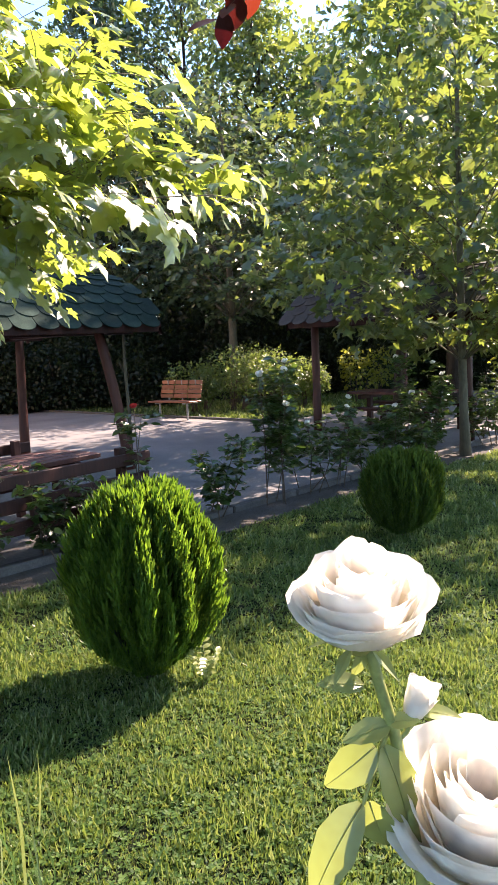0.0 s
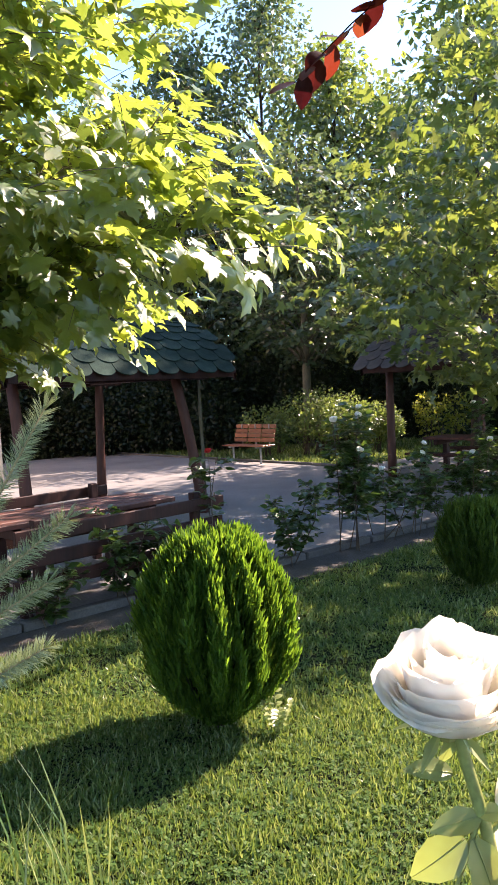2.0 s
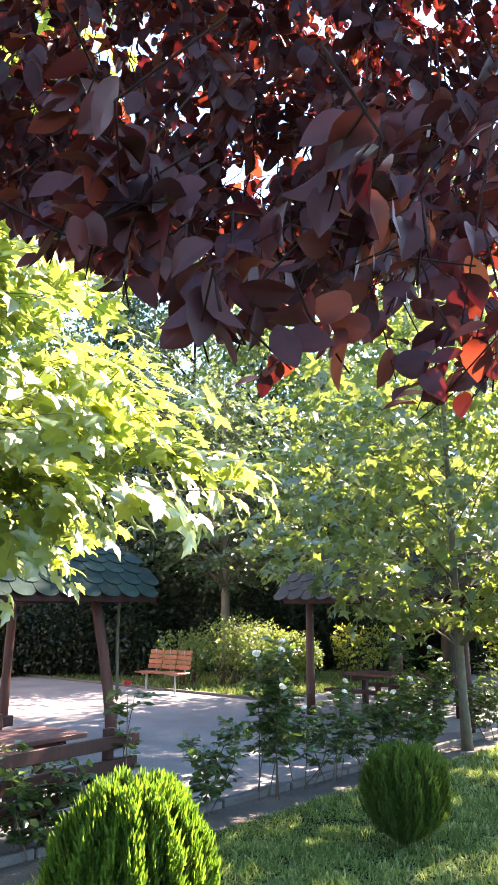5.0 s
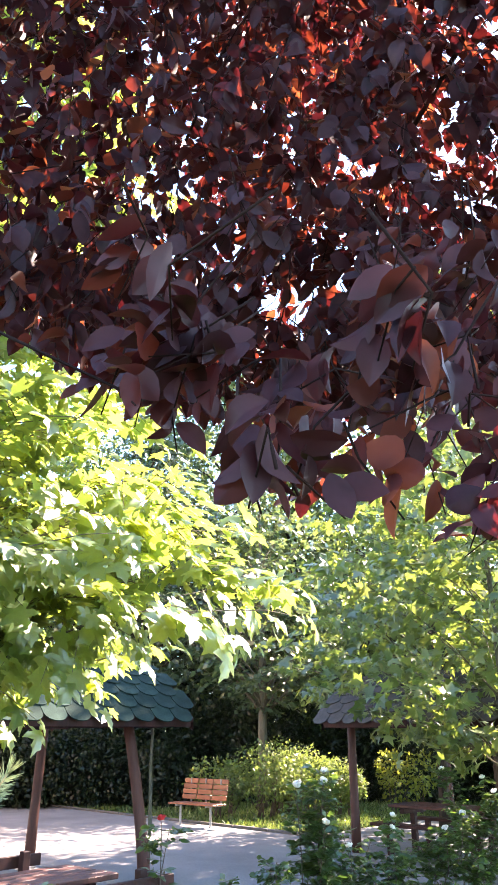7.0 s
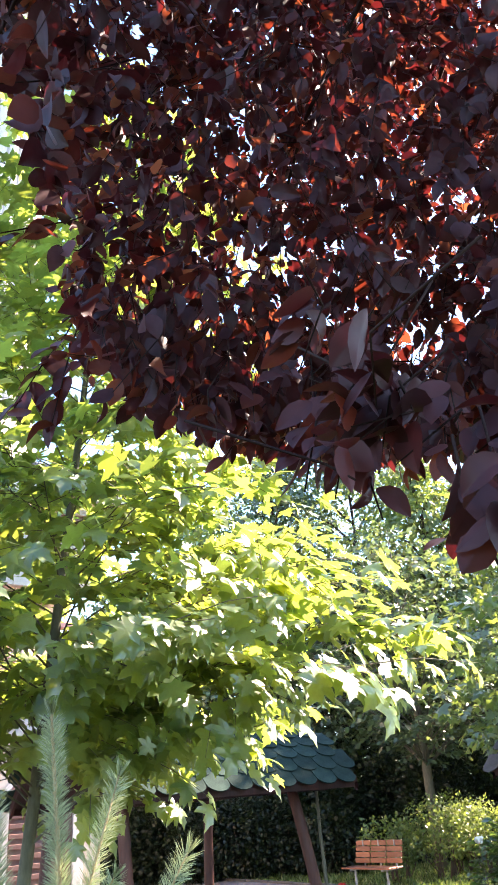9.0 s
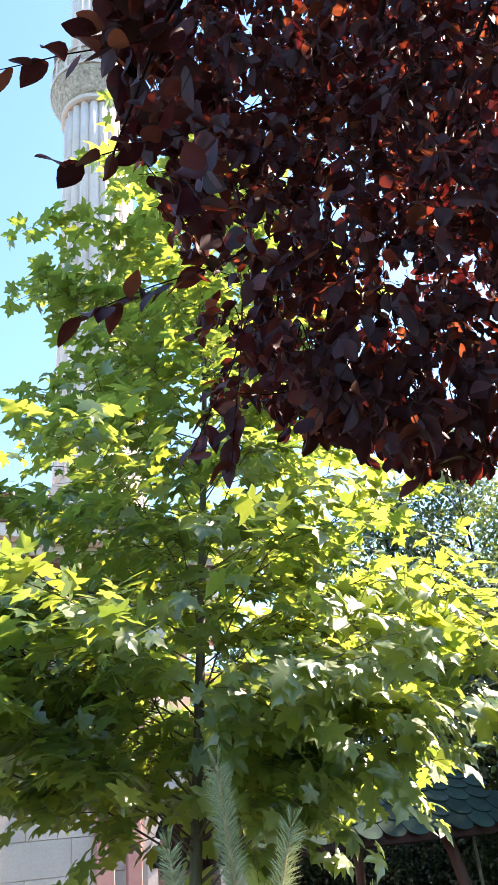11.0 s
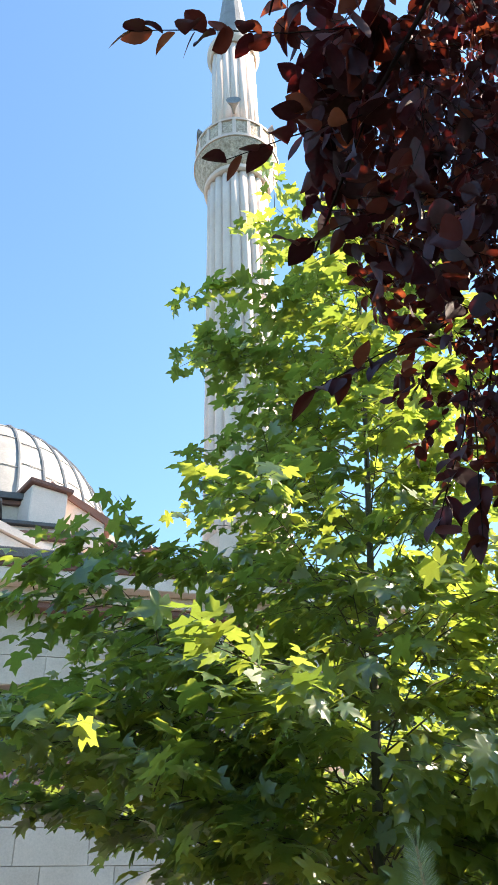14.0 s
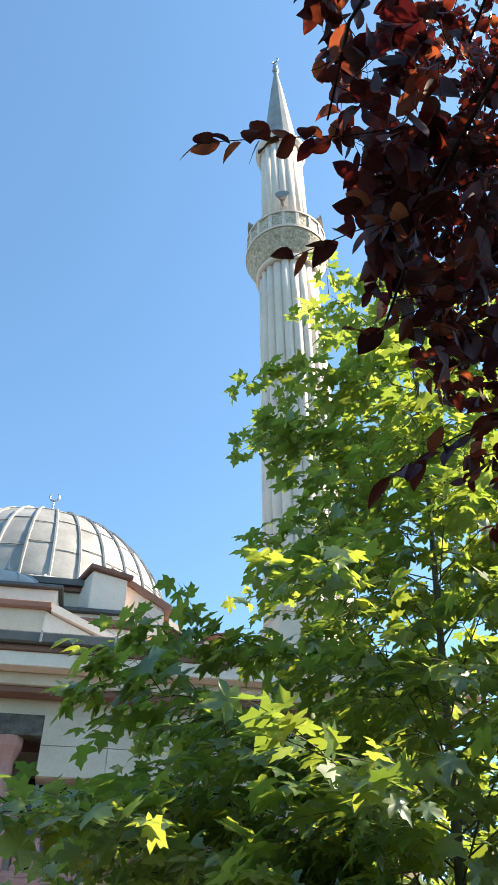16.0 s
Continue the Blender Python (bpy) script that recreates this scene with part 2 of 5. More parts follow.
def part(name, shape, mat, parent, label="", smooth=False):
    """Links a shape (verts, faces), a bmesh or a mesh as one object under a thing or a part."""
    if isinstance(shape, bmesh.types.BMesh):
        me = bpy.data.meshes.new(name)
        shape.to_mesh(me)
        shape.free()
        me.materials.append(mat)
        if smooth:
            me.polygons.foreach_set("use_smooth", [True] * len(me.polygons))
    elif isinstance(shape, bpy.types.Mesh):
        me = shape
    else:
        me = mesh_of(name, shape[0], shape[1], mat, smooth)
    ob = new(name, me)
    ob.parent = parent
    if label:
        tagged(ob, label)
    return ob


def thing(name, label, category, m=None, group="", kind=""):
    ob = new(name)
    ob.empty_display_size = 0.1
    if m is not None:
        ob.matrix_basis = m
    return tagged(ob, label, category, group, kind)


def box(x, y, z, sx, sy, sz, bevel=0.0, m=None):
    """A bevelled box: centre in x and y, underside z."""
    bm = bmesh.new()
    bmesh.ops.create_cube(bm, size=1)
    bmesh.ops.scale(bm, vec=(sx, sy, sz), verts=bm.verts)
    if bevel:
        bmesh.ops.bevel(bm, geom=bm.edges, offset=bevel, segments=1, affect="EDGES")
    if m is not None:
        bmesh.ops.transform(bm, matrix=m, verts=bm.verts)
    bmesh.ops.translate(bm, vec=(x, y, z + sz / 2), verts=bm.verts)
    return bm


def tube(points, radii, sides=6):
    """A tapered tube along points: verts, faces."""
    verts, faces = [], []
    pts = [Vector(p) for p in points]
    for i, p in enumerate(pts):
        d = (pts[min(i + 1, len(pts) - 1)] - pts[max(i - 1, 0)]).normalized()
        a = d.cross(Vector((0.31, 0.95, 0.07))).normalized()
        b = d.cross(a)
        for k in range(sides):
            w = 2 * math.pi * k / sides
            verts.append(p + float(radii[i]) * (a * math.cos(w) + b * math.sin(w)))
    for i in range(len(pts) - 1):
        for k in range(sides):
            q = (k + 1) % sides
            faces.append((i * sides + k, i * sides + q, (i + 1) * sides + q, (i + 1) * sides + k))
    faces.append(tuple(range(sides))[::-1])
    faces.append(tuple((len(pts) - 1) * sides + k for k in range(sides)))
    return verts, faces


def join(shapes):
    verts, faces = [], []
    for v, f in shapes:
        n = len(verts)
        verts += list(v)
        faces += [tuple(i + n for i in face) for face in f]
    return verts, faces


def lathe(profile, sides=32, wave=0.0, waves=0):
    """A turned shape from (radius, height) pairs; with flutes where waves are given."""
    verts, faces = [], []
    for r, z in profile:
        for k in range(sides):
            w = 2 * math.pi * k / sides
            rr = r * (1 - wave * (1 - abs(math.sin(w * waves / 2)) ** 0.55)) if waves else r
            verts.append((rr * math.cos(w), rr * math.sin(w), z))
    for i in range(len(profile) - 1):
        for k in range(sides):
            q = (k + 1) % sides
            faces.append((i * sides + k, i * sides + q, (i + 1) * sides + q, (i + 1) * sides + k))
    faces.append(tuple(range(sides))[::-1])
    faces.append(tuple((len(profile) - 1) * sides + k for k in range(sides)))
    return verts, faces


def fan_outline(right, centre, fold=0.0, curl=0.0):
    """A leaf from the right half of its outline (base to tip), as a fan round a centre on the midrib."""
    left = [(-x, y) for x, y in right[1:-1]][::-1]
    ring = right + left
    verts = [(centre[0], centre[1], 0.0)]
    verts += [(x, y, fold * abs(x) - curl * (x * x + (y - centre[1]) ** 2)) for x, y in ring]
    n = len(ring)
    return np.array(verts), np.array([(0, 1 + i, 1 + (i + 1) % n) for i in range(n)])


MAPLE = fan_outline([(0, 0), (.2, -.1), (.44, -.08), (.39, .05), (.29, .14), (.54, .22), (.70, .44), (.50, .45), (.24, .47), (.30, .68), (.13, .77), (0, 1)], (0, .28), 0.12, 0.35)
MAPLE_SIMPLE = fan_outline([(0, 0), (.4, -.06), (.26, .16), (.64, .46), (.20, .50), (0, 1)], (0, .28), 0.12, 0.35)
OVATE = fan_outline([(0, 0), (.09, .05), (.23, .20), (.30, .42), (.265, .63), (.15, .83), (.05, .95), (0, 1)], (0, .45), 0.28, 0.28)
OVATE_SIMPLE = fan_outline([(0, 0), (.28, .35), (.2, .72), (0, 1)], (0, .45), 0.25, 0.2)
DIAMOND = (np.array([(0, 0, 0), (.3, .45, .05), (0, 1, 0), (-.3, .45, .05)], float), np.array([(0, 1, 2), (0, 2, 3)]))


def scatter(name, template, places, tips, normals, sizes, mat, rng, curl_vary=0.8):
    """One mesh with a copy of a leaf at each place, its tip and its face turned as given."""
    tv, tf = template
    y = np.asarray(tips, float)
    y /= np.linalg.norm(y, axis=1, keepdims=True) + 1e-9
    x = np.cross(y, np.asarray(normals, float))
    x /= np.linalg.norm(x, axis=1, keepdims=True) + 1e-9
    z = np.cross(x, y)
    n = len(places)
    s = np.asarray(sizes, float)[:, None, None]
    curl = np.clip(1 + curl_vary * rng.standard_normal(n), -0.6, 2.2)[:, None, None]
    wide = (1 + 0.12 * rng.standard_normal(n))[:, None, None]
    v = tv[None, :, 0:1] * wide * x[:, None] + tv[None, :, 1:2] * y[:, None] + tv[None, :, 2:3] * curl * z[:, None]
    v = v * s + np.asarray(places, float)[:, None]
    f = tf[None] + (np.arange(n) * len(tv))[:, None, None]
    return fast_mesh(name, v.reshape(-1, 3), f.reshape(-1, 3), mat)


def unit(v):
    return v / (np.linalg.norm(v, axis=-1, keepdims=True) + 1e-9)


def tree(name, label, base, top, crown, limbs, twigs, per_twig, size, template, leaf_mat, bark, radius, seed, twig_len=0.45, rise=0.35, flat=0.75, group="", first=0.0, single=False, slim=0.2, thin=1.0, skew=(0.0, 0.0), droop=0.0, known=(), inner=0.14, lift=(0.0, 0.0)):
    """A tree: trunk, limbs and a crown of single leaves on twigs. crown: (height, reach) pairs."""
    rng = np.random.default_rng(seed)
    base, top = np.array(base, float), np.array(top, float)
    zs, rs = np.array(crown).T
    own = thing(name, label, "tree", pose(*base), group)
    rel = top - base
    def axis_at(z):
        s = np.clip(z / rel[2], 0, 1)
        return np.array([rel[0] * s + 0.04 * math.sin(3 * s + seed), rel[1] * s + 0.04 * math.cos(4 * s + seed), z])
    levels = np.linspace(0, rel[2] * 0.98, 12)
    part("trunk", tube([axis_at(z) for z in levels], [max(0.008, radius * (1.25 if i == 0 else 1) * (1 - z / rel[2]) ** 0.8) for i, z in enumerate(levels)], 9), bark, own, smooth=True)
    places, tips, normals, wood = [], [], [], []
    for i in range(limbs + len(known)):
        s = first + (1 - first) * (i + 0.5) / limbs
        zc = zs[0] + (zs[-1] - zs[0]) * s
        reach = np.interp(zc, zs, rs) * rng.uniform(0.66, 1.08)
        az = i * 2.39996 + rng.uniform(-0.4, 0.4)
        hang = droop * rng.random() ** 1.5 * max(0.0, 0.8 - s)
        if i >= limbs:
            az, zc, reach, hang = known[i - limbs]
            s = (zc - zs[0]) / (zs[-1] - zs[0])
        out = np.array([math.cos(az), math.sin(az), 0.0])
        reach *= 1 if i >= limbs else 1 + skew[0] * out[0] + skew[1] * out[1]
        zc += (i < limbs) * max(0.0, lift[0] * out[0] + lift[1] * out[1]) * max(0.0, 1 - s) ** 2
        z0 = max(zs[0] * 0.75, zc - reach * rise - 0.15)
        start, end = axis_at(z0), axis_at(zc) + out * reach
        mid = 0.5 * (start + end) + np.array([0, 0, 0.10 * reach])
        line = [start, 0.5 * (start + mid) + [0, 0, 0.03 * reach], mid, 0.5 * (mid + end) + [0, 0, 0.04 * reach], end]
        r0 = max(0.006, slim * radius * (1 - 0.75 * s))
        own_wood = []
        wood.append(own_wood)
        own_wood.append(tube(line, [r0, r0 * 0.85, r0 * 0.65, r0 * 0.45, r0 * 0.2], 5))
        line = np.array(line)
        side = np.cross(out, (0, 0, 1))
        count = max(3, int(twigs * (0.03 + 0.97 * (reach / rs.max()) ** thin)))
        for k in range(count):
            f = inner + (1 - inner) * (k + rng.random()) / count
            q = f * 4
            at = line[min(3, int(q))] * (1 - (q - min(3, int(q)))) + line[min(3, int(q)) + 1] * (q - min(3, int(q)))
            turn = (1 if k % 2 else -1) * rng.uniform(0.3, 1.25)
            way = unit(out * math.cos(turn) + side * math.sin(turn) + np.array([0, 0, rng.normal(0.05, 0.28)]))
            length = twig_len * rng.uniform(0.5, 1.2) * (0.6 + 0.4 * reach / rs.max())
            tip = at + way * length - np.array([0, 0, 0.12 * length])
            own_wood.append(tube([at, 0.5 * (at + tip) + [0, 0, 0.05 * length], tip], [r0 * 0.35 + 0.002, 0.003, 0.0015], 3))
            for j in range(per_twig):
                g = (j + 0.6) / per_twig
                p = at + (tip - at) * g + np.array([0, 0, 0.05 * length * 4 * g * (1 - g)])
                swing = (1 if j % 2 else -1) * rng.uniform(0.3, 1.3)
                lat = np.cross(way, (0, 0, 1))
                d = unit(way * math.cos(swing) + lat * math.sin(swing) + np.array([0, 0, rng.normal(-0.25, 0.3) - 0.5 * hang]))
                places.append(p + d * size * 0.35 + rng.normal(0, 0.02, 3))
                tips.append(d)
                normals.append(np.array([0, 0, flat]) + out * (0.2 + 1.5 * hang) + rng.normal(0, 0.54 if hang < 1 else 0.42, 3))
    if single:
        for shapes in wood:
            part("limb", join(shapes), bark, own, smooth=True)
    else:
        part("branchwork", join([s for shapes in wood for s in shapes]), bark, own, smooth=True)
    n = len(places)
    part("crown", scatter("crown", template, places, tips, normals, size * rng.uniform(0.6, 1.2, n), leaf_mat, rng), leaf_mat, own)
    return own


def cloud(n, centre, radii, rng, hollow=0.45, bottom=None):
    """Points in an uneven ellipsoid, most near its skin, with their outward ways."""
    d = unit(rng.standard_normal((n, 3)))
    lump = np.array([noise.noise(Vector(q) * 2.1 + Vector(centre)) for q in d])
    r = (1 + 0.28 * lump) * (hollow + (1 - hollow) * rng.random(n) ** 0.5)
    p = np.array(centre) + d * r[:, None] * np.array(radii)
    if bottom is not None:
        p[:, 2] = np.maximum(p[:, 2], bottom + rng.random(n) * 0.15)
    return p, d


def lump_core(centre, radii, rng, shrink=0.72):
    """An uneven closed body inside a crown."""
    bm = bmesh.new()
    bmesh.ops.create_icosphere(bm, subdivisions=3, radius=1)
    for v in bm.verts:
        k = shrink * (1 + 0.25 * noise.noise(v.co * 2.1 + Vector(centre)))
        v.co = Vector([centre[i] + v.co[i] * radii[i] * k for i in range(3)])
    return bm


def lump_tree(name, label, base, tall, reach, clear, lumps, n, size, leaf_mat, seed, group=""):
    """A broad-leaved tree whose crown is many uneven lumps of leaves on forking limbs."""
    rng = np.random.default_rng(seed)
    own = thing(name, label, "tree", pose(*base), group)
    part("trunk", tube([(0.05 * math.sin(2 * f + seed), 0.05 * math.cos(3 * f), tall * 0.92 * f) for f in np.linspace(0, 1, 8)], [0.19 * (1 - 0.93 * f) for f in np.linspace(0, 1, 8)], 8), M_BARK, own, smooth=True)
    wood, ps, ds = [], [], []
    for k in range(lumps):
        f = (k + 0.5) / lumps
        z = clear + (tall - clear) * f
        wide = reach * math.sin(math.pi * (0.22 + 0.74 * f)) ** 0.8
        az = 2.39996 * k + rng.uniform(-0.4, 0.4)
        off = wide * rng.uniform(0.35, 0.85)
        c = np.array([off * math.cos(az), off * math.sin(az), z])
        r = np.array([0.62, 0.62, 0.5]) * (0.45 * reach + 0.55 * wide) * rng.uniform(0.75, 1.15)
        wood.append(tube([(0, 0, max(clear * 0.7, z - 1.2)), (c[0] * 0.5, c[1] * 0.5, z - 0.35), tuple(c)], [0.06, 0.04, 0.012], 5))
        p, d = cloud(n // lumps, c, r, rng, 0.25)
        ps.append(p), ds.append(d)
    part("branchwork", join(wood), M_BARK, own, smooth=True)
    p, d = np.concatenate(ps), np.concatenate(ds)
    part("crown", scatter("crown", DIAMOND, p, d * 0.5 + rng.normal(0, 0.6, p.shape) + [0, 0, -0.3], d * 0.4 + [0, 0, 0.5] + rng.normal(0, 0.5, p.shape), size * rng.uniform(0.6, 1.25, len(p)), leaf_mat, rng), leaf_mat, own)
    return own


def shrub(name, label, base, blobs, n, size, template, leaf_mat, seed, stems=6, core=None, category="shrub", group=""):
    """A leafy shrub of several uneven lumps on stems. blobs: (centre, radii) relative to the base."""
    rng = np.random.default_rng(seed)
    own = thing(name, label, category, pose(*base), group)
    wood = []
    for k in range(stems):
        c, r = blobs[k % len(blobs)]
        a = rng.uniform(0, 6.28)
        foot = np.array([0.12 * r[0] * math.cos(a) + c[0] * 0.8, 0.12 * r[1] * math.sin(a) + c[1] * 0.8, -0.02])
        tip = np.array(c) + rng.normal(0, 0.25, 3) * np.array(r)
        wood.append(tube([foot, 0.5 * (foot + tip) + rng.normal(0, 0.04, 3), tip], [0.016, 0.011, 0.004], 5))
    for shape in wood:
        part("stem", shape, M_TWIG, own, smooth=True)
    if core:
        for c, r in blobs:
            part("shaded_core", lump_core(c, r, rng), core, own, smooth=True)
    ps, ds = [], []
    for c, r in blobs:
        p, d = cloud(max(20, n // len(blobs)), c, r, rng, 0.5, 0.1)
        ps.append(p), ds.append(d)
    p, d = np.concatenate(ps), np.concatenate(ds)
    k = len(p)
    tips = d * 0.6 + rng.normal(0, 0.6, (k, 3)) + [0, 0, -0.2]
    part("foliage", scatter("foliage", template, p, tips, d * 0.6 + [0, 0, 0.6] + rng.normal(0, 0.45, (k, 3)), size * rng.uniform(0.6, 1.25, k), leaf_mat, rng), leaf_mat, own)
    return own


TURN = 47.0                                    # the path, the pavilions and the mosque share this bearing
CO, SI = math.cos(radians(TURN)), math.sin(radians(TURN))


def uv(u, v, z=0.0, turn=0.0):
    """A pose in the garden's own grid: u along the path, v away from the lawn."""
    return pose(CO * u - SI * v, SI * u + CO * v, z, 0, 0, TURN + turn)


# ---- ground ----
def sheet(points, z, thick):
    """A flat slab from a plan outline."""
    bm = bmesh.new()
    f = bm.faces.new([bm.verts.new((x, y, z)) for x, y in points])
    up = bmesh.ops.extrude_face_region(bm, geom=[f])
    bmesh.ops.translate(bm, vec=(0, 0, -thick), verts=[g for g in up["geom"] if isinstance(g, bmesh.types.BMVert)])
    bmesh.ops.recalc_face_normals(bm, faces=bm.faces)
    return bm


def structure(name, shape, mat, m=None, label="", category=""):
    ob = part(name, shape, mat, None)
    if m is not None:
        ob.matrix_basis = m
    return tagged(ob, label, category, "", "structure")


def lawn_ground():
    xs = np.r_[-1500, -300, -80, np.linspace(-30, 40, 60), 80, 300, 1500]
    ys = np.r_[-1500, -300, -60, np.linspace(-15, 45, 60), 80, 300, 1500]
    verts, faces = [], []
    for y in ys:
        for x in xs:
            near = abs(x) < 40 and abs(y) < 45
            u, v = CO * x + SI * y, -SI * x + CO * y
            soft = 1 if v < 4.3 else 0
            verts.append((x, y, 0.02 * soft * noise.noise(Vector((x * 0.9, y * 0.9, 0))) if near else 0.0))
    nx = len(xs)
    for j in range(len(ys) - 1):
        for i in range(nx - 1):
            faces.append((j * nx + i, j * nx + i + 1, (j + 1) * nx + i + 1, (j + 1) * nx + i))
    ob = structure("ground", (verts, faces), M_LAWN, None, "green lawn ground with bare earth, shade between the blades in its colour", "lawn")
    ob.data.polygons.foreach_set("use_smooth", [True] * len(ob.data.polygons))
    return ob


lawn_ground()
structure("pavement", sheet([(-20, 5.42), (45, 5.42), (45, 10.6), (12, 10.6), (12, 20.5), (-20, 20.5)], 0.03, 0.2), M_PAVE, uv(0, 0), "pale grey concrete pavement with dappled tree shade", "pavement")
structure("soil_strip", sheet([(-20, 4.80), (45, 4.86), (45, 5.31), (-20, 5.31)], 0.012, 0.1), M_SOIL, uv(0, 0), "strip of bare brown soil along the kerb", "soil")
kerb = structure("kerb", box(0, 5.365, -0.1, 0.02, 0.1, 0.12), M_KERB, uv(0, 0), "grey concrete kerb between lawn and pavement", "kerb")
kerb_stone = mesh_of("kerb_stone", [(0, 0, 0)], [], M_KERB)
_bm = box(0, 0, -0.1, 0.985, 0.10, 0.175, 0.012)
_bm.to_mesh(kerb_stone)
_bm.free()
for k in range(30):
    ob = part("kerb_stone", kerb_stone, M_KERB, kerb)
    ob.matrix_basis = pose(-8 + k, 5.365, random.uniform(-0.006, 0.006), 0, 0, random.uniform(-0.4, 0.4))
for k in range(10):
    ob = part("kerb_stone", kerb_stone, M_KERB, kerb)
    ob.matrix_basis = pose(12.06, 11.1 + k, random.uniform(-0.006, 0.006), 0, 0, 90 + random.uniform(-0.4, 0.4))


# ---- pavilions ----
def arch_z(y, half, rise, eave):
    return eave + rise * (1 - abs(y / half) ** 2.3)


def pavilion(label, m, length, width, shingle_mat, lean, group, over=0.36):
    """An open timber pavilion with bowed posts and a barrel roof of round-ended shingles. Origin: its front corner post; it runs to -x and +y."""
    own = thing("garden_pavilion", label, "pavilion", m, group)
    eave, rise, out = 1.96, 0.80, 0.36
    half = width / 2 + out
    for px, py in ((0, 0), (-length, 0), (0, width), (-length, width)):
        sx, sy = (-1 if px == 0 else 1), (1 if py == 0 else -1)
        tilt = (sx if px == 0 else -0.2) if py == 0 else 0.15 * sx
        line = [(px + tilt * lean * f ** 1.35, py + sy * lean * (0.5 if py == 0 else 0.7) * f ** 1.35, 1.99 * f) for f in (0, 0.2, 0.4, 0.6, 0.8, 1)]
        part("post", tube(line, [0.085, 0.08, 0.074, 0.074, 0.072, 0.07], 7), M_SUNLIT_WOOD, own, smooth=True)
    for py in (0.2, width - 0.2):
        part("eave_beam", box(-length / 2, py, 1.89, length + 0.7, 0.11, 0.11, 0.01), M_SHADED_WOOD, own)
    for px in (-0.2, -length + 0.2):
        part("cross_beam", box(px, width / 2, 1.91, 0.1, width + 0.2, 0.1, 0.01), M_SHADED_WOOD, own)
    # roof deck
    n = 24
    ys = [-half + 2 * half * i / n for i in range(n + 1)]
    x0, x1 = -length - out, over
    verts, faces = [], []
    for y in ys:
        z = arch_z(y, half, rise, eave + 0.05)
        verts += [(x0, y + width / 2, z), (x1, y + width / 2, z), (x0, y + width / 2, z - 0.05), (x1, y + width / 2, z - 0.05)]
    for i in range(n):
        a, b = 4 * i, 4 * i + 4
        faces += [(a, a + 1, b + 1, b), (a + 2, b + 2, b + 3, a + 3), (a, b, b + 2, a + 2), (a + 1, a + 3, b + 3, b + 1)]
    faces += [(0, 2, 3, 1), (4 * n, 4 * n + 1, 4 * n + 3, 4 * n + 2)]
    part("roof_deck", (verts, faces), M_SHADED_WOOD, own)
    for px in (x0 + 0.02, x1 - 0.02):
        verts, faces = [], []
        for y in ys:
            z = arch_z(y, half, rise, eave + 0.03)
            verts += [(px - 0.02, y + width / 2, z), (px + 0.02, y + width / 2, z), (px - 0.02, y + width / 2, z - 0.13), (px + 0.02, y + width / 2, z - 0.13)]
        for i in range(n):
            a, b = 4 * i, 4 * i + 4
            faces += [(a, a + 1, b + 1, b), (a + 2, b + 2, b + 3, a + 3), (a, b, b + 2, a + 2), (a + 1, a + 3, b + 3, b + 1)]
        part("gable_board", (verts, faces), M_SHADED_WOOD, own)
    for s in (-1, 1):
        part("fascia", box((x0 + x1) / 2, width / 2 + s * (half - 0.01), eave - 0.06, x1 - x0 - 0.1, 0.03, 0.11, 0.005), M_SHADED_WOOD, own)
    # shingles in rows from the eave to the ridge
    w, row = 0.32, 0.235
    cols = int((x1 - x0) / w) + 1
    arc = [(t, half * (1 - t)) for t in np.linspace(0, 1, 200)]
    steps, run, last = [], 0.0, None
    for t, y in arc:
        z = arch_z(y, half, rise, eave)
        if last:
            run += math.hypot(y - last[0], z - last[1])
        if run >= row * len(steps):
            steps.append((y, z))
        last = (y, z)
    tip = []
    for k in range(9):
        a = math.pi * k / 8
        tip.append((-math.cos(a) * w * 0.485, -math.sin(a) * 0.125))
    outline = [(w * 0.485, 0.27), (-w * 0.485, 0.27)] + tip
    verts = [(x, y, 0.012) for x, y in outline] + [(x, y, 0.0) for x, y in outline]
    c = len(outline)
    faces = [tuple(range(c)), tuple(range(2 * c - 1, c - 1, -1))] + [(i, c + i, c + (i + 1) % c, (i + 1) % c) for i in range(c)]
    shingle = mesh_of("shingle", verts, faces, shingle_mat)
    for s in (-1, 1):
        for j, (y, z) in enumerate(steps):
            y2 = max(0.02, y - 0.10)
            slope = math.atan2(arch_z(y2, half, rise, eave) - arch_z(y2 + 0.08, half, rise, eave), 0.08)
            for i in range(cols):
                x = x0 + w * (i + (0.5 if j % 2 else 0.0))
                if x > x1 + 0.02:
                    continue
                ob = part("shingle", shingle, shingle_mat, own)
                turn = Matrix.Rotation(0 if s < 0 else math.pi, 4, "Z")
                ob.matrix_basis = Matrix.Translation((x, width / 2 + s * y, z + 0.078 + 0.004 * random.random())) @ turn @ Matrix.Rotation(slope - 0.05 + random.uniform(-0.015, 0.015), 4, "X")
    return own


pavilion("open red-brown timber pavilion with green rounded shingles", uv(6.66, 8.54, 0.03), 2.6, 2.82, M_SHINGLE, 0.28, "pavilions", 0.44)
pavilion("timber pavilion with weathered grey-brown shingle roof", uv(11.05, 5.62, 0.03, -90), 3.0, 2.95, M_GREY_SHINGLE, 0.03, "pavilions")


